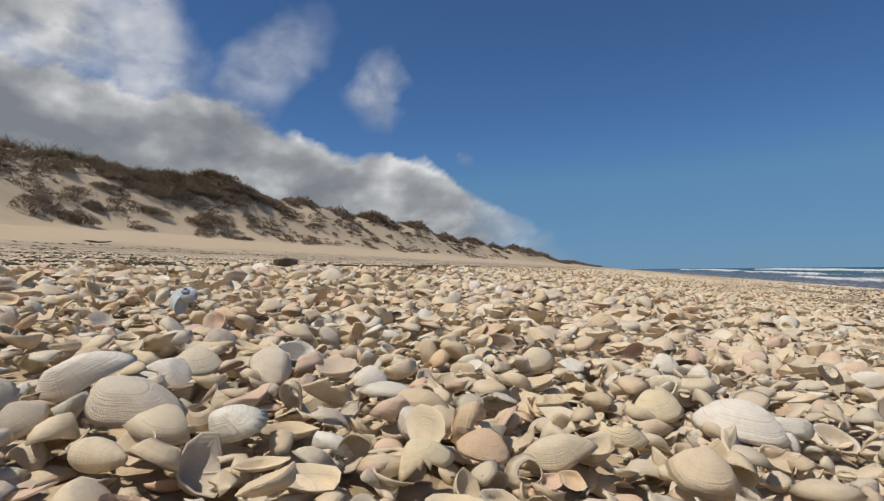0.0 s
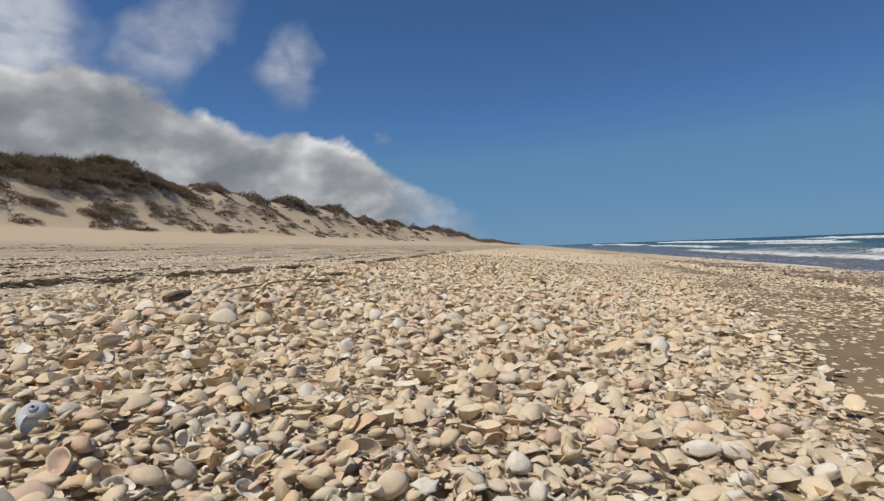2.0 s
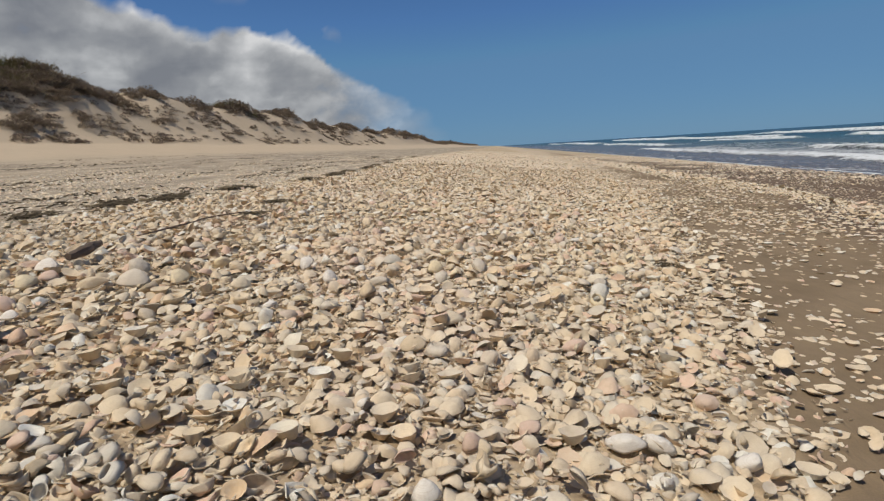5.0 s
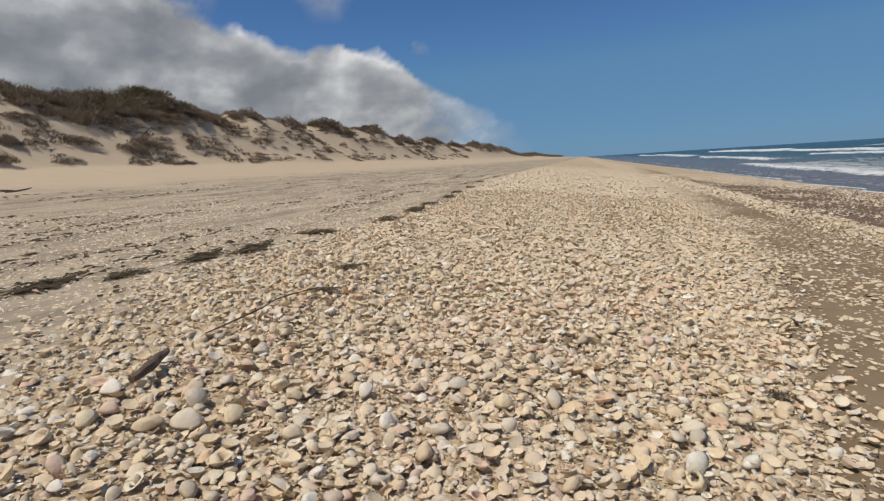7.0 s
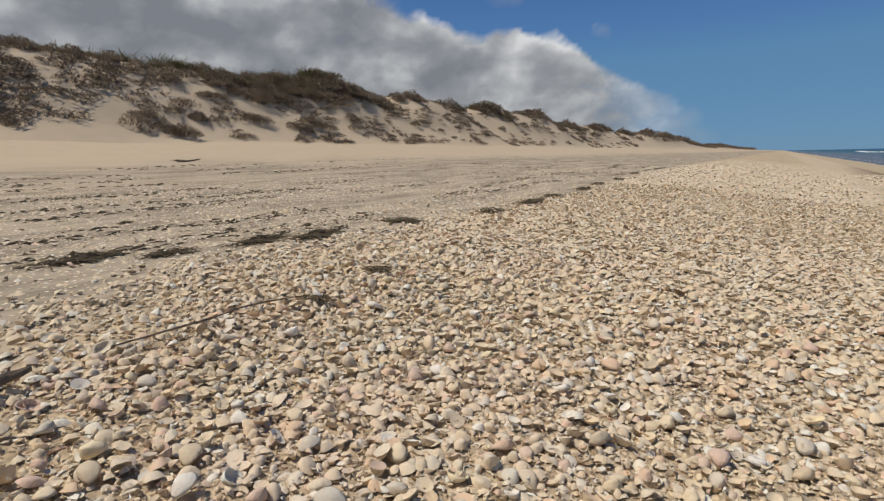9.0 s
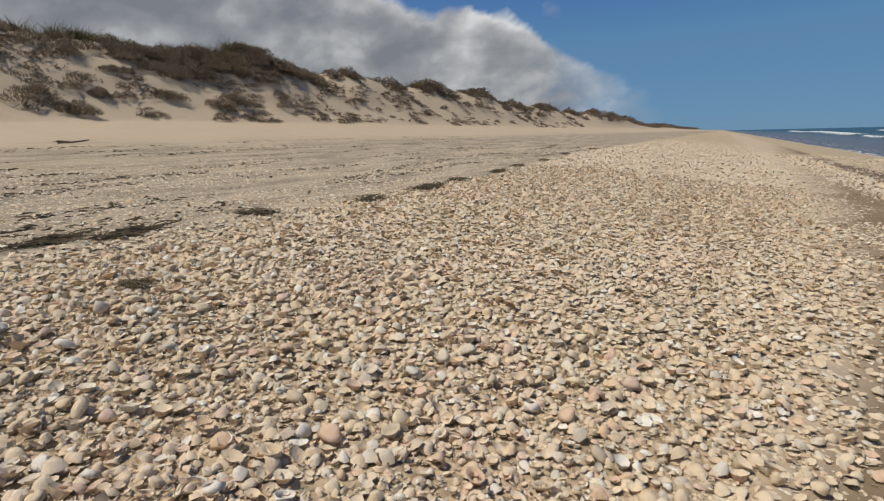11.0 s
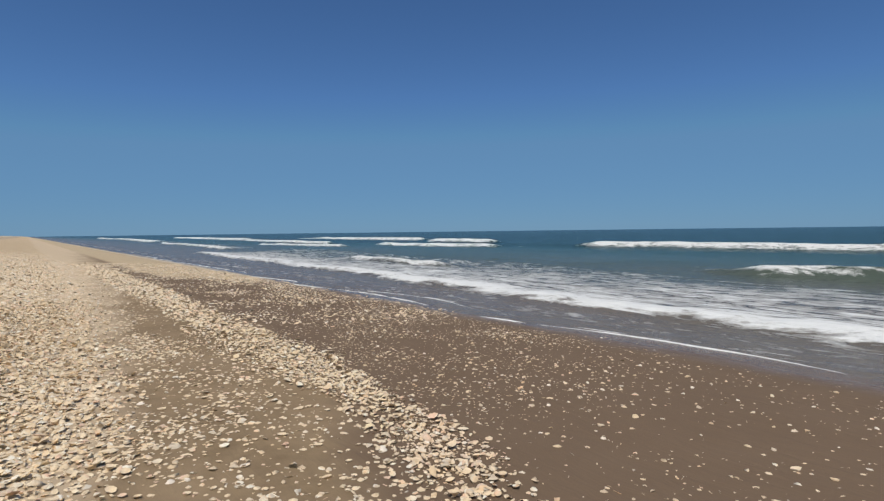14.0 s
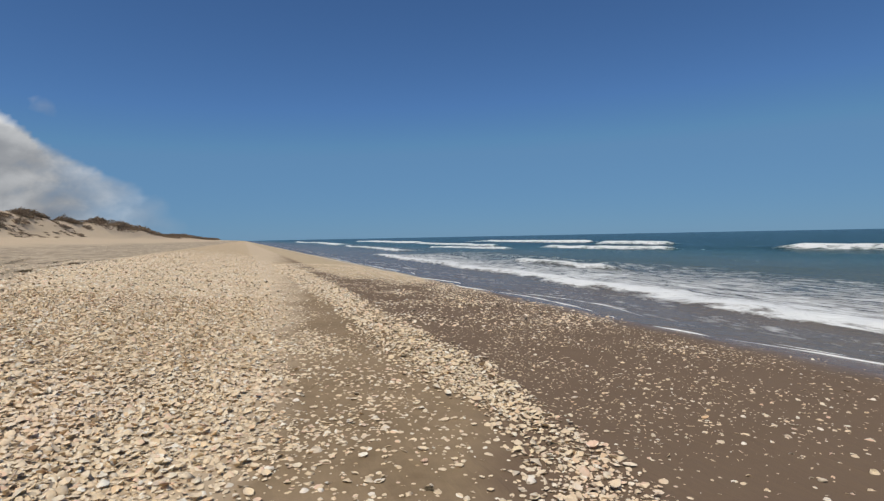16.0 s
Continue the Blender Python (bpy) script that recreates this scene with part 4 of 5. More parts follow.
def between(x, y):
    """Loose shells on the damp sand beside the ridge and the strip, with one faint line of them further along."""
    clumps = np.clip(fractal(x * 1.4, y * 0.9, 87) * 2.6 - 0.7, 0.16, 1)
    near_edge = np.interp(y, (0, 3), (0.5, 1.5)) * np.exp(-np.clip(x - np.interp(y, EDGE_Y, EDGE_X), 0, 9) / 0.5) + np.interp(y, (0, 3, 6), (0.3, 0.6, 0.4))
    line = np.exp(-((x - np.interp(y, (6, 9, 14, 30), (0.75, 1.0, 1.2, 1.2)) + 0.3 * (fractal(x, y * 0.6, 89) - 0.5)) / 0.16) ** 2) * np.clip((y - 5.5) / 3, 0, 1)
    return np.clip(clumps * near_edge + 0.8 * line, 0, 1) * (bed_cover(x, y) < 0.7)


px, py = scatter_points(rng, -1.4, 1.8, -2, 9, 640, between, 1.2)
strewn("loose_shells", LIGHT, LIGHT_SHARE, px, py, sizes(rng, len(px), 0.036, 0.48, high=0.072), rng, 0.16, 0.35, 0.12, 0.0, "seashells scattered over damp brown sand", flat=0.75)
px, py = scatter_points(rng, -0.5, 1.9, 9, 40, 220, between, 1.2)
strewn("loose_shells", TINY, (1, 1, 1), px, py, sizes(rng, len(px), 0.050), rng, 0.2, 0.0, 0.2, 0.0, "seashells scattered over damp brown sand", flat=0.7)


def wet_slope(x, y):
    """Fewer shells towards the near end, more further along the shore and in a band above the water's edge."""
    clumps = np.clip(fractal(x * 0.9, y * 0.8, 91) * 2.4 - 0.6, 0.08, 1)
    along = np.clip(0.34 + (y - 2.5) / 9 + (3.2 - x) * 0.06, 0.3, 1)
    edge = np.clip((7.7 - x) / 0.8, 0, 1)
    upper = 0.35 * np.exp(-((x - 6.3) / 0.8) ** 2) * np.clip((y - 5) / 4, 0, 1)
    return np.clip(clumps * along + upper, 0, 1) * edge


px, py = scatter_points(rng, 2.0, 7.9, 0.4, 9, 400, wet_slope, 1.2)
strewn("loose_shells", FAR, FAR_SHARE, px, py, sizes(rng, len(px), 0.026, 0.45, 0.009), rng, 0.18, 0.28, 0.12, 0.0, "pale seashells scattered over dark wet sand", flat=0.75)
px, py = scatter_points(rng, 2.3, 7.9, 9, 36, 160, wet_slope, 1.2)
strewn("loose_shells", TINY, (1, 1, 1), px, py, sizes(rng, len(px), 0.046), rng, 0.3, 0.0, 0.1, 0.0, "pale seashells scattered over dark wet sand", flat=0.7)


def behind(x, y):
    """The shells thin out along the shore behind the start."""
    return 0.5 * (between(x, y) * (x < 1.2) + strip_cover(x, np.maximum(y, 1.0)) + 0.5 * wet_slope(x, np.maximum(y, 2.0)) * (x > 2)) * np.clip((y + 12) / 10, 0, 1) * np.where(x < 1.0, y < -1.9, y < 0.5)


px, py = scatter_points(rng, -1.4, 7.5, -12, 0.5, 260, behind, 1.2)
strewn("loose_shells", TINY, (1, 1, 1), px, py, sizes(rng, len(px), 0.038), rng, 0.2, 0.0, 0.12, 0.0, "seashells scattered over damp brown sand", flat=0.7)


def flats(x, y):
    return np.clip(fractal(x * 1.1, y * 0.35, 95) * 2.6 - 0.8, 0.04, 1) * np.clip((x + 16) / 9, 0, 1) * (1 - bed_cover(x, y)) + 0.9 * np.exp(-((x + 6.7 + 0.02 * y) / 0.3) ** 2) * (y > 2.5)


px, py = scatter_points(rng, -12, -3.4, -3.5, 9, 210, flats, 1.2)
strewn("loose_shells", TINY, (1, 1, 1), px, py, sizes(rng, len(px), 0.028, 0.45), rng, 0.3, 0.0, 0.08, 0.0, "shell fragments scattered over grey beach sand", flat=1.0)
px, py = scatter_points(rng, -14, -4.6, 9, 32, 80, flats, 1.2)
strewn("loose_shells", TINY, (1, 1, 1), px, py, sizes(rng, len(px), 0.05), rng, 0.25, 0.0, 0.2, 0.0, "shell fragments scattered over grey beach sand")

# single shells, the nearest of the ridge
SHELL_KINDS = {
    "clam_shell": (valve(9, 20, wide=1.15, tall=0.36, seed=1, rough=0.012, ridge=0.011), "smooth tan clam shell on the shell bed"),
    "surf_clam_shell": (valve(9, 20, wide=1.35, tall=0.36, beak=0.45, seed=2, rough=0.004, ridge=0.012), "broad worn surf clam shell on the shell bed"),
    "cockle_shell": (valve(5, 44, wide=1.0, tall=0.5, ribs=22, seed=3, ridge=0.006), "ribbed cream cockle shell on the shell bed"),
    "ark_shell": (valve(5, 44, wide=1.25, tall=0.46, ribs=22, seed=4, beak=0.45, ridge=0.006), "ribbed ark shell on the shell bed"),
    "chipped_shell": (valve(7, 24, wide=1.1, tall=0.4, seed=12, chip=0.6, rough=0.012, ridge=0.009), "chipped tan bivalve shell on the shell bed"),
    "broken_shell": (broken(6, 6, 2.4, 5), "broken curved piece of tan shell"),
    "broken_ribbed_shell": (broken(6, 10, 2.2, 6, ribs=20), "broken ribbed piece of cream shell"),
    "worn_shell_ring": (valve(4, 26, hole=0.5, seed=7, rough=0.015, tall=0.5, thick=0.12), "shell worn through to an open ring"),
    "olive_shell": (spindle(), "smooth tan olive shell on the shell bed"),
    "moon_snail_shell": (coiled(), "coiled moon snail shell on the shell bed"),
}
LOOSE_KINDS = {
    "clam_shell": valve(4, 13, wide=1.15, tall=0.36, seed=1, rough=0.015), "surf_clam_shell": valve(4, 13, wide=1.3, tall=0.36, seed=2), "cockle_shell": valve(4, 14, wide=1.0, tall=0.46, seed=3),
    "broken_shell": broken(3, 3, 2.4, 5), "worn_shell_ring": valve(2, 12, hole=0.5, seed=7, tall=0.4, thick=0.12),
}
TINTED = {"": SHELL_ONE, "white": SHELL_WHITE, "grey": SHELL_GREY, "yellow": SHELL_YELLOW, "reddish": SHELL_RED, "blue": SHELL_BLUE}
shell_meshes = {}
lying = []


def room_for(x, y, size):
    """Whether a shell of that size would lie clear of those already placed."""
    return all((x - a) ** 2 + (y - b) ** 2 > (0.42 * (size + c)) ** 2 for a, b, c in lying)



def single_shell(kind, x, y, size, yaw, tilt=0.0, lean=0.0, tint="", lift=0.006, hollow=False, loose=False, coarse=False):
    (v, f, uv, smooth), label = SHELL_KINDS[kind]
    if loose or coarse:
        v, f, uv, smooth = LOOSE_KINDS[kind]
    if (kind, tint, loose or coarse) not in shell_meshes:
        shell_meshes[kind, tint, loose or coarse] = mesh_from(kind, v, f, TINTED[tint], uv=uv, smooth=smooth)
    ob = new(kind, shell_meshes[kind, tint, loose or coarse])
    lying.append((x, y, size))
    turn = pose(0, 0, 0, -tilt, lean) @ pose(0, 0, 0, 0, 0, yaw) @ (pose(0, 0, 0, 180) if hollow else Matrix())
    low = min((turn.to_3x3() @ Vector(p)).z for p in v[::3].tolist()) * size
    z = float(shore_height(x, y)) + lift - low
    ob.matrix_world = Matrix.Translation((x, y, z)) @ turn @ Matrix.Scale(size, 4)
    words = label if not tint else tint + " " + label.replace("tan ", "").replace("cream ", "").replace("worn ", "")
    if hollow:
        words += ", hollow side up"
    if loose:
        words = words.split(" on the")[0].replace(", hollow side up", "") + " lying on wet sand"
    return tagged(ob, words, "seashell", "loose seashells on the wet sand" if loose else "seashells of the shell ridge")


for row in PLACED_SHELLS:
    single_shell(*row)

r = random.Random(5)
NAMES = ("clam_shell", "surf_clam_shell", "cockle_shell", "ark_shell", "ark_shell", "broken_shell", "broken_shell", "broken_ribbed_shell", "worn_shell_ring", "worn_shell_ring", "chipped_shell", "chipped_shell", "chipped_shell")
made = 0
while made < 250:
    x, y = r.uniform(-2.95, -1.35), r.uniform(-2.95, -1.75)
    if made % 2:
        x, y = r.uniform(-2.7, -1.8), r.uniform(-2.85, -2.2)
    size = min(0.06, max(0.022, r.gauss(0.036, 0.01)))
    if not room_for(x, y, size):
        continue
    made += 1
    single_shell(r.choice(NAMES), x, y, size, r.uniform(0, 360), r.gauss(0, 30), r.gauss(0, 30), r.choice(("", "", "", "", "", "", "", "", "white", "grey", "grey", "reddish")), r.uniform(0.008, 0.02), r.random() < 0.38)
made = 0
while made < 190:  # the larger shells that stand out of the bed further along
    x, y = r.uniform(-4.0, -0.9), r.uniform(-1.7, 3.2)
    size = r.uniform(0.055, 0.092)
    if not room_for(x, y, size) or x > np.interp(y, EDGE_Y, EDGE_X) - 0.1:
        continue
    made += 1
    single_shell(r.choice(("clam_shell", "clam_shell", "surf_clam_shell", "cockle_shell", "cockle_shell", "worn_shell_ring")), x, y, size, r.uniform(0, 360), r.gauss(0, 14), r.gauss(0, 14),
                 r.choice(("", "", "", "", "white", "grey", "yellow", "reddish")), r.uniform(0.008, 0.016), r.random() < 0.25, coarse=True)
for k in range(260):  # loose shells on the damp and wet sand
    while True:
        x, y = r.uniform(0.2, 6.6), r.uniform(1.4, 8.0)
        if r.random() < 0.25 + 0.75 * float(wet_slope(np.array(x), np.array(y))) and not 1.5 < x < 2.5:
            break
    single_shell(r.choice(("clam_shell", "clam_shell", "surf_clam_shell", "cockle_shell", "broken_shell", "worn_shell_ring")), x, y, min(0.06, max(0.022, r.gauss(0.036, 0.012))), r.uniform(0, 360),
                 r.gauss(0, 6), r.gauss(0, 6), r.choice(("", "", "", "white", "grey")), -0.004, r.random() < 0.2, True)


# ---- driftwood and wrack ----
def tube(points, radii, sides=8, rough=0.0, seed=0):
    """A closed, tapered stem along points."""
    rr = random.Random(seed)
    pts, faces = [], []
    for i, (p, rad) in enumerate(zip(points, radii)):
        way = (Vector(points[min(i + 1, len(points) - 1)]) - Vector(points[max(i - 1, 0)])).normalized()
        side = way.cross(Vector((0, 0, 1)))
        side = side.normalized() if side.length > 0.05 else Vector((1, 0, 0))
        up = side.cross(way)
        for j in range(sides):
            q = 2 * math.pi * j / sides
            k = rad * (1 + rr.uniform(-rough, rough))
            pts.append(tuple(Vector(p) + side * (k * math.cos(q)) + up * (k * math.sin(q))))
    for i in range(len(points) - 1):
        for j in range(sides):
            a, b = i * sides + j, i * sides + (j + 1) % sides
            faces += [(a, b, b + sides), (a, b + sides, a + sides)]
    for ring, out in ((0, False), (len(points) - 1, True)):
        c = len(pts)
        pts.append(tuple(points[ring]))
        for j in range(sides):
            a, b = ring * sides + j, ring * sides + (j + 1) % sides
            faces.append((a, b, c) if out else (b, a, c))
    return pts, faces


def on_shore(x, y, up):
    return (x, y, float(shore_height(x, y)) + up)


def stick(name, ends, radius, bend, label, seed):
    (x0, y0), (x1, y1) = ends
    rr = random.Random(seed)
    pts = []
    for k in range(9):
        s = k / 8
        off = bend * math.sin(s * 3.1) + rr.uniform(-0.006, 0.006)
        pts.append(on_shore(x0 + (x1 - x0) * s + off, y0 + (y1 - y0) * s + 0.3 * off, radius * 0.9 + (0.052 if x0 > -10 else 0.0)))
    v, f = tube(pts, [radius * (1 - 0.45 * abs(2 * k / 8 - 0.9)) for k in range(9)], 9, 0.16, seed)
    ob = new(name, mesh_from(name, v, f, WOOD, smooth=False))
    return tagged(ob, label, "driftwood")


stick("driftwood_stick", ((-3.775, -0.89), (-3.885, -0.55)), 0.027, 0.004, "short dark driftwood stick lying on shells", 3)
stick("dry_reed", ((-3.92, -0.22), (-3.93, 0.46)), 0.006, 0.03, "long thin dark reed stalk lying on shells", 4)
stick("dry_reed", ((-3.94, 0.42), (-3.80, 0.90)), 0.006, -0.03, "long thin dark reed stalk lying on shells", 6)
stick("dry_reed", ((-16.4, 8.2), (-16.9, 9.3)), 0.02, 0.05, "dark dry stalk lying on pale sand", 8)


def weed_mesh(name, length, width, strands, seed):
    """A flat tangle of dried weed: many bent strands and flat blades lying over one another."""
    rr = random.Random(seed)
    verts, faces = [], []
    for k in range(strands):
        x, y = rr.gauss(0, width * 0.38), rr.gauss(0, length * 0.3)
        way, z = rr.gauss(math.pi / 2, 0.7), rr.uniform(0.0, 0.05) * math.exp(-(x / width) ** 2 * 4)
        wide, first = rr.uniform(0.004, 0.012), len(verts)
        for i in range(5):
            lift = z + 0.012 * math.sin(i * 0.9 + k)
            verts += [(x + wide * math.sin(way), y - wide * math.cos(way), lift), (x - wide * math.sin(way), y + wide * math.cos(way), lift + 0.004), (x, y, lift + wide)]
            x, y, way = x + 0.05 * math.cos(way), y + 0.05 * math.sin(way), way + rr.gauss(0, 0.5)
        for i in range(4):
            a = first + 3 * i
            for p, q in ((0, 1), (1, 2), (2, 0)):
                faces += [(a + p, a + q, a + 3 + q), (a + p, a + 3 + q, a + 3 + p)]
    return mesh_from(name, verts, faces, WEED, smooth=False)


WEEDS = [weed_mesh("seaweed_clump", *v) for v in ((0.5, 0.09, 90, 1), (0.85, 0.09, 130, 2), (0.34, 0.09, 55, 3), (1.2, 0.11, 150, 4))]
for kind, x, y, yaw, scale in (
    (2, -3.77, 0.90, -70, 0.45), (2, -3.94, 1.71, -60, 0.5), (0, -5.60, 4.25, -80, 0.9), (1, -5.66, 2.80, 10, 1.0), (1, -5.92, 2.25, 15, 0.9), (0, -6.05, 1.33, 5, 0.75),
    (1, -6.38, 0.80, 12, 0.9), (0, -5.02, 5.75, 20, 0.9), (1, -5.10, 7.5, 3, 1.0), (0, -5.25, 8.9, -4, 0.9), (1, -5.35, 11.3, 5, 0.9), (1, -5.60, 13.4, 6, 0.9), (0, -5.8, 16.4, 6, 0.9),
    (1, -6.3, 21.0, 4, 0.9), (1, -6.5, 27, 2, 1.0), (2, -0.98, 0.05, 40, 0.3), (2, 1.06, 3.49, 0, 0.16), (2, -8.1, 2.1, 20, 0.4), (0, -16.7, 8.4, 15, 0.6),
):
    ob = new("seaweed_clump", WEEDS[kind])
    ob.matrix_world = Matrix.Translation(on_shore(x, y, 0.004 + 0.03 * float(bed_cover(x, y)))) @ pose(0, 0, 0, 0, 0, yaw) @ Matrix.Scale(scale, 4)
    tagged(ob, "dark dried seaweed clump on the drift line", "seaweed", "seaweed clumps of the drift line")


def drift_bits():
    """Fine dark wrack strewn in long thin lines over the flats."""
    rg = np.random.RandomState(44)
    verts, faces = [], []
    for k in range(5200):
        y = -1 + 34 * rg.rand() ** 1.5
        line = -6.6 - 1.15 * rg.choice(9, p=(0.16, 0.14, 0.14, 0.12, 0.12, 0.1, 0.1, 0.06, 0.06))
        x = line + 0.9 * float(fractal(y * 0.22, line, 97) - 0.5) * 2 + rg.normal(0, 0.13)
        if float(smooth_noise(y * 0.35, line * 3.1, 99)) < 0.42:
            continue
        z = float(shore_height(x, y))
        way, long, wide = rg.normal(1.57, 0.5), rg.uniform(0.02, 0.11), rg.uniform(0.004, 0.012)
        dx, dy = math.cos(way) * long, math.sin(way) * long
        n = len(verts)
        verts += [(x - dx, y - dy, z - 0.002), (x + wide, y, z + 0.002), (x + dx, y + dy, z - 0.002), (x - wide, y, z + 0.002), (x, y, z + 1.5 * wide + 0.004)]
        faces += [(n, n + 1, n + 4), (n + 1, n + 2, n + 4), (n + 2, n + 3, n + 4), (n + 3, n, n + 4)]
    return tagged(new("drift_bits", mesh_from("drift_bits", verts, faces, WEED, smooth=False)), "fine dark plant bits in drift lines on sand", "wrack", kind="stuff")


drift_bits()

# ---- dune plants ----
def tuft_mesh(name, radius, height, stems, lean, width, material, seed, mound=True):
    """A mound of many bent stems, each a narrow three-sided blade."""
    rr = random.Random(seed)
    verts, faces = [], []
    for k in range(stems):
        d, t = radius * math.sqrt(rr.random()), rr.uniform(0, 6.283)
        d *= 1 + 0.25 * math.sin(3 * t + seed)
        x, y = d * math.cos(t), d * math.sin(t)
        tall = height * (1 - 0.6 * (d / radius) ** 2 if mound else 1) * rr.uniform(0.5, 1.15)
        ox, oy = lean * tall * (math.cos(t) * d / radius + rr.gauss(0, 0.5)), lean * tall * (math.sin(t) * d / radius + rr.gauss(0, 0.5))
        wide, turn, first = width * rr.uniform(0.6, 1.4), rr.uniform(0, 3.14), len(verts)
        for s in (0.0, 0.55):
            w = wide * (1 if s else 0.7)
            for j in range(3):
                q = turn + 2.094 * j
                verts.append((x + ox * s * s + w * math.cos(q), y + oy * s * s + w * math.sin(q), tall * s - 0.08 * (s == 0)))
        verts.append((x + ox, y + oy, tall))
        for j in range(3):
            a, b = first + j, first + (j + 1) % 3
            faces += [(a, b, b + 3), (a, b + 3, a + 3), (a + 3, b + 3, first + 6)]
    return mesh_from(name, verts, faces, material, smooth=False)


def brush_mesh(name, radius, height, stems, width, material, seed):
    """A rounded bush of upswept twigs, each a folded blade that starts near the middle and ends on an uneven mound."""
    rr = random.Random(seed)
    verts, faces = [], []
    for k in range(stems):
        t, d = rr.uniform(0, 6.283), math.sqrt(rr.random())
        edge = radius * (1 + 0.2 * math.sin(2 * t + seed) + 0.14 * math.sin(5 * t + 2 * seed))
        x, y = edge * d * math.cos(t), edge * d * math.sin(t)
        z = height * (1 - d ** 2.4) * (0.8 + 0.28 * math.sin(4.1 * x / radius + seed) * math.cos(3.3 * y / radius)) * rr.uniform(0.72, 1.08) + 0.06
        long = rr.uniform(0.12, 0.3)
        bx, by, bz = x * (1 - 0.9 * long) + rr.gauss(0, 0.1), y * (1 - 0.9 * long) + rr.gauss(0, 0.1), max(-0.05, z - long * rr.uniform(0.3, 1.0))
        w, turn = width * rr.uniform(0.6, 1.5), rr.uniform(0, 6.283)
        ux, uy = w * math.cos(turn), w * math.sin(turn)
        n = len(verts)
        mx, my, mz = 0.45 * bx + 0.55 * x, 0.45 * by + 0.55 * y, 0.45 * bz + 0.55 * z
        verts += [(bx, by, bz), (mx + ux, my + uy, mz), (x, y, z), (mx - 0.6 * uy, my + 0.6 * ux, mz)]
        faces += [(n, n + 1, n + 2), (n, n + 2, n + 3)]
    return mesh_from(name, verts, faces, material, smooth=False)


SHRUBS = [brush_mesh("dune_shrub", 0.8, 0.62, 560, 0.026, SHRUB, k) for k in range(6)]
MID_SHRUBS = [brush_mesh("dune_shrub", 0.8, 0.62, 200, 0.06, SHRUB, 30 + k) for k in range(4)]
FAR_SHRUBS = [brush_mesh("dune_shrub", 0.95, 0.75, 60, 0.13, SHRUB, 60 + k) for k in range(4)]
TUFTS = [tuft_mesh("grass_tuft", 0.5, 0.7, 64, 0.8, 0.008, GRASS, 20 + k, False) for k in range(3)]


def stem_mesh(name, seed):
    """A few bent woody stems that fan out from the root."""
    rr = random.Random(seed)
    verts, faces = [], []
    for k in range(5):
        way, out = 1.257 * k + rr.uniform(-0.4, 0.4), rr.uniform(0.2, 0.5)
        pts = [(out * s ** 1.4 * math.cos(way), out * s ** 1.4 * math.sin(way), 0.42 * s - 0.12) for s in (0.0, 0.35, 0.7, 1.0)]
        v, f = tube(pts, (0.022, 0.018, 0.013, 0.006), 4, 0.1, seed + k)
        faces += [tuple(i + len(verts) for i in t) for t in f]
        verts += v
    return mesh_from(name, verts, faces, WOOD, smooth=False)


STEMS = [stem_mesh("stem", k) for k in range(3)]


def part(name, mesh, parent, label=""):
    ob = new(name, mesh)
    ob.parent = parent
    return tagged(ob, label) if label else ob


def shrub(mesh, stem, x, y, scale, flat, yaw):
    root = new("dune_shrub")
    root.matrix_world = Matrix.Translation(on_shore(x, y, -0.03)) @ pose(0, 0, 0, 0, 0, yaw) @ Matrix.Diagonal((scale, scale * 1.15, scale * flat, 1))
    tagged(part("foliage", mesh, root), "dense tangle of thin grey-brown twigs", kind="stuff")
    part("stem", stem, root, "dark weathered woody stems")
    return tagged(root, "grey-brown wind-bent shrub on the dune", "shrub", "shrubs of the dune ridge")


def plant(mesh, x, y, scale, flat, yaw, label, category, group):
    ob = new(mesh.name.split(".")[0], mesh)
    ob.matrix_world = Matrix.Translation(on_shore(x, y, -0.03)) @ pose(0, 0, 0, 0, 0, yaw) @ Matrix.Diagonal((scale, scale * 1.15, scale * flat, 1))
    return tagged(ob, label, category, group)


r = random.Random(11)
placed = []
y = 6.0
while y < 31:  # closed belt of scrub along the crest and its shoulder
    thick = 0.85 if 16.5 < y < 27 else 0.5
    for x, chance in ((-27.3, 0.9), (-26.5, 0.5 + 0.5 * thick), (-25.7, thick), (-25.0, thick - 0.35)):
        if r.random() < chance:
            placed.append((x + r.gauss(0, 0.25), y + r.uniform(-0.4, 0.4), r.uniform(0.65, 1.1) * (0.72 if y < 16.5 else 1.0)))
    y += 0.58
for middle, half, depth, tall in ((34.3, 2.2, 1.5, 1.0), (41.0, 2.6, 1.3, 1.0), (48.9, 3.0, 2.1, 1.35), (59.4, 3.8, 1.7, 1.2), (73.5, 6.5, 1.5, 1.05), (88.0, 5.5, 1.3, 1.15), (105, 5.0, 1.3, 1.2), (122, 8.0, 1.6, 1.3), (145, 9.0, 1.4, 1.3)):
    for k in range(int(3 + 2.6 * half * (1 + 0.6 * depth) / (1 + middle / 90))):  # rounded thickets draped over the crest, with bare sand between them
        s, q = r.uniform(-1, 1), r.random() ** 1.3
        placed.append((-27.1 + 0.3 * r.random() + depth * q * (1 - 0.5 * s * s), middle + half * s + 0.5 * q, tall * (1 - 0.5 * abs(s) ** 2) * (1 - 0.35 * q) * r.uniform(0.85, 1.15) * (1 + middle / 400)))
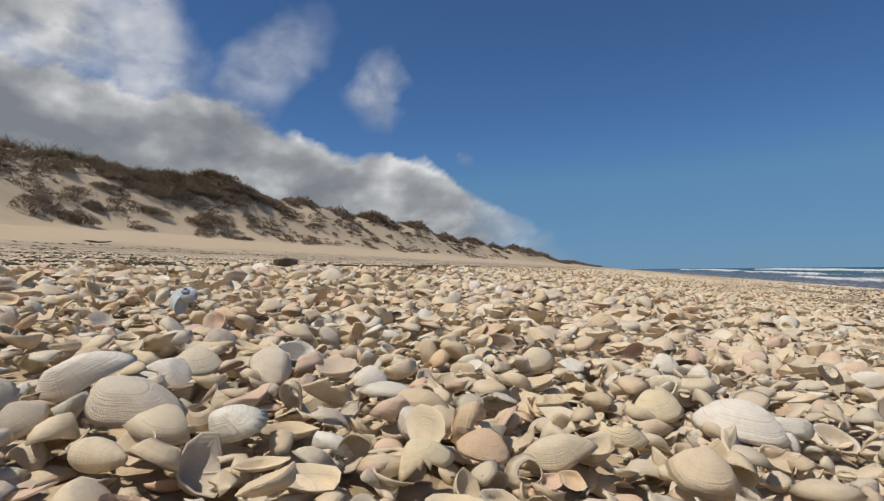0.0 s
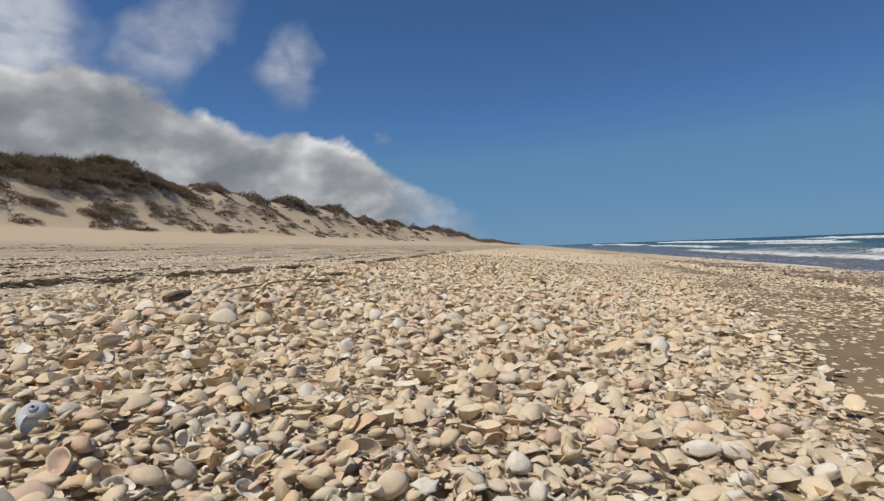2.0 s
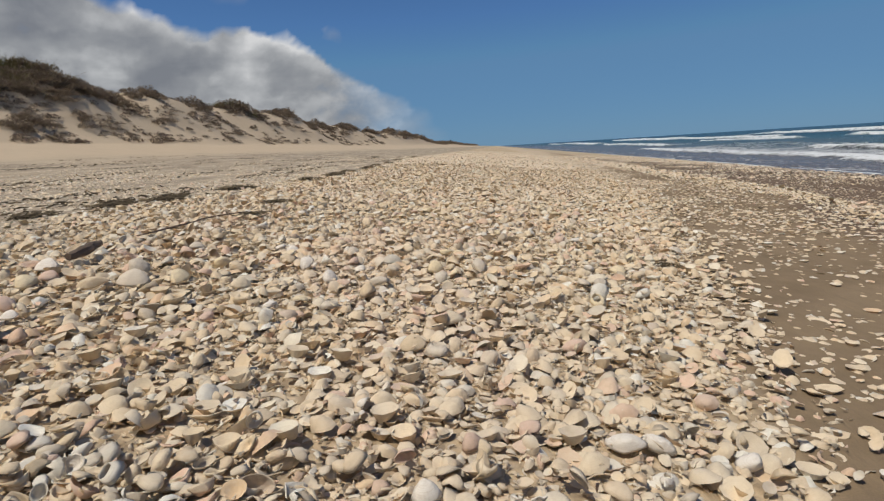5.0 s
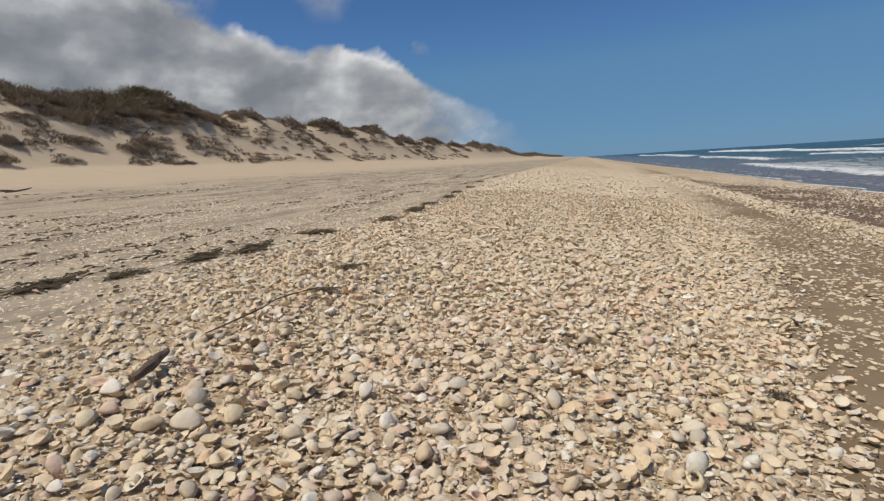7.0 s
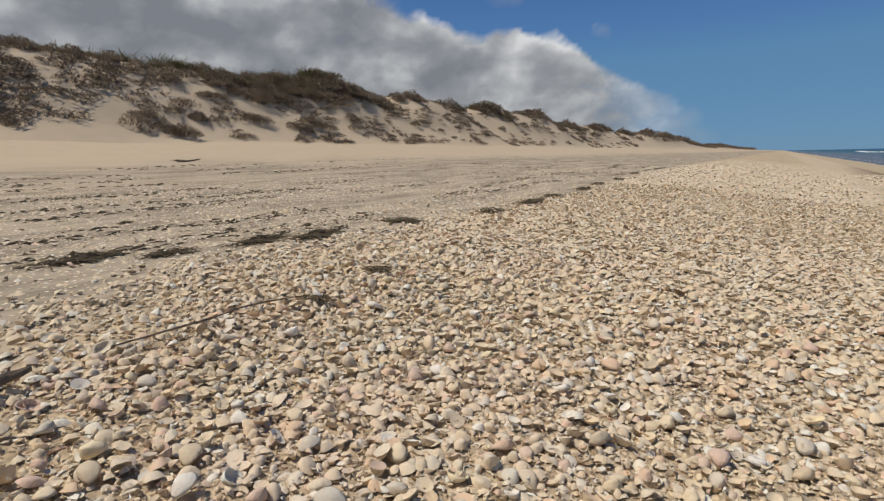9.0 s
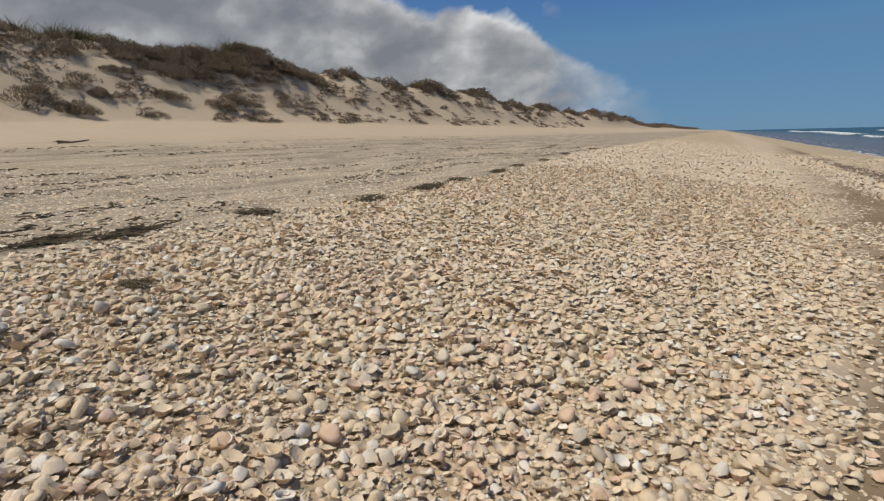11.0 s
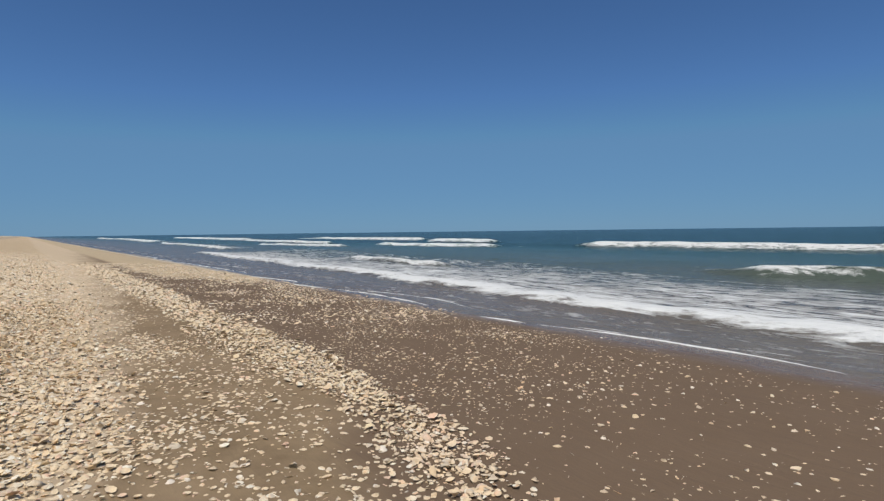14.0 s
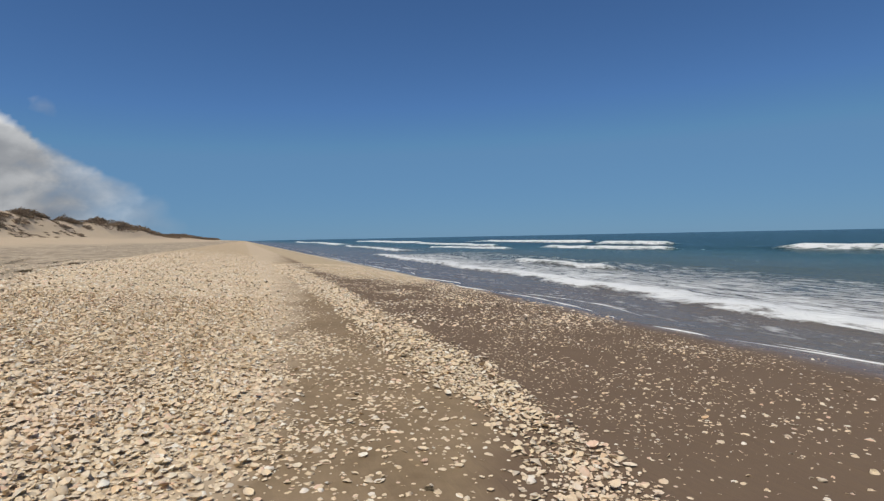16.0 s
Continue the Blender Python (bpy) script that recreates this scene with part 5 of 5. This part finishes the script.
for x, y, count, big in (  # single bushes on the face
    (-22.5, 10.6, 4, 0.8), (-23.3, 12.7, 3, 0.7), (-21.9, 11.8, 3, 0.8), (-22.8, 13.9, 2, 0.55), (-22.1, 14.9, 2, 0.5), (-23.3, 16.8, 3, 0.7), (-23.1, 19.0, 3, 0.75), (-23.5, 21.5, 4, 0.8),
    (-25.1, 25.1, 3, 0.8), (-23.5, 24.6, 3, 0.8), (-25.4, 30.1, 1, 0.5), (-24.7, 30.2, 1, 0.5), (-23.8, 31.6, 3, 0.7), (-25.0, 37.8, 2, 0.6), (-23.5, 36.7, 2, 0.5), (-24.3, 39.4, 2, 0.6),
    (-23.3, 41.4, 2, 0.5), (-23.1, 33.2, 1, 0.45), (-22.2, 33.8, 1, 0.4), (-22.6, 24.3, 1, 0.4), (-22.7, 26.5, 1, 0.4), (-24.4, 52.0, 3, 0.9), (-24.5, 15.6, 2, 0.6), (-23.3, 13.4, 2, 0.5),
    (-24.2, 46.5, 2, 0.6), (-23.6, 57, 3, 0.8), (-24.4, 63, 3, 0.9), (-24.0, 70, 3, 0.9), (-24.6, 78, 3, 0.9)):
    for k in range(count):
        placed.append((x + r.gauss(0, 0.3 * big), y + r.gauss(0, 0.75 * big), big * r.uniform(0.65, 1.05)))
for k in range(150):  # patches down the far face
    y = 82 + 190 * r.random() ** 1.3
    if smooth_noise(np.array([y / 5.0]), np.array([0.0]), 29)[0] > 0.4:
        placed.append((-26.6 + 3.0 * r.random() ** 1.5, y, r.uniform(0.55, 0.95) * (1 + y / 350)))
y = 137.0
while y < 620:
    for k in range(5):
        if r.random() < 0.7:
            placed.append((-26.9 + r.gauss(0.3, 1.2), y + r.uniform(0, 2), r.uniform(0.8, 1.4) * (1 + y / 400)))
    y += 1.0 + y * 0.012
placed.sort(key=lambda row: row[1])
for x, y, scale in placed[:300]:
    shrub(r.choice(SHRUBS if y < 38 else MID_SHRUBS), r.choice(STEMS), x, y, scale, r.uniform(0.85, 1.15), r.uniform(0, 360))
tail_v, tail_f, start = [], [], 0
for x, y, scale in placed[300:]:
    me = r.choice(FAR_SHRUBS)
    v = np.empty(len(me.vertices) * 3, np.float32)
    me.vertices.foreach_get("co", v)
    f = np.empty(len(me.polygons) * 3, np.int32)
    me.polygons.foreach_get("vertices", f)
    tail_v.append(v.reshape(-1, 3)[:, :] * scale + np.array(on_shore(x, y, -0.03)))
    tail_f.append(f.reshape(-1, 3) + start)
    start += len(me.vertices)
tagged(new("distant_shrubs", mesh_from("distant_shrubs", np.concatenate(tail_v), np.concatenate(tail_f), SHRUB, smooth=False)), "distant brown shrubs along the dune crest", "shrubs", kind="stuff")
rg = np.random.RandomState(77)
fx, fy = -27.6 + 6.2 * rg.rand(6500) ** 1.35, 6 + 90 * rg.rand(6500) ** 1.4
keep = fractal(fx * 0.9 + fy * 0.5, fy * 0.45 - fx * 0.3, 131) > 0.515 + 0.03 * (fx > -24.5) + 0.055 * (fy > 27)
sprig_v, sprig_f, start = [], [], 0
sprigs = [brush_mesh("sprig", 0.22, 0.14, 18, 0.035, SHRUB, 40 + k) for k in range(4)]
for x, y in zip(fx[keep], fy[keep]):
    me = sprigs[rg.randint(4)]
    v, f = np.empty(len(me.vertices) * 3, np.float32), np.empty(len(me.polygons) * 3, np.int32)
    me.vertices.foreach_get("co", v)
    me.polygons.foreach_get("vertices", f)
    sprig_v.append(v.reshape(-1, 3) * rg.uniform(0.5, 1.6) * np.array((1.0, 1.3, 0.8)) + np.array(on_shore(x, y, 0.0)))
    sprig_f.append(f.reshape(-1, 3) + start)
    start += len(me.vertices)
tagged(new("dune_sprigs", mesh_from("dune_sprigs", np.concatenate(sprig_v), np.concatenate(sprig_f), SHRUB, smooth=False)), "small brown sprigs scattered over the dune face", "plants", kind="stuff")
for k in range(110):
    y = r.gauss(22.5, 3.2) if k % 4 else (r.gauss(48.0, 1.5) if k % 8 else 10 + 9 * r.random())
    plant(r.choice(TUFTS), -27.3 + r.gauss(0, 0.8), y, r.uniform(0.7, 1.1), r.uniform(0.65, 1.0), r.uniform(0, 360), "dry olive grass tuft on the dune crest", "grass", "grass tufts of the dune crest")
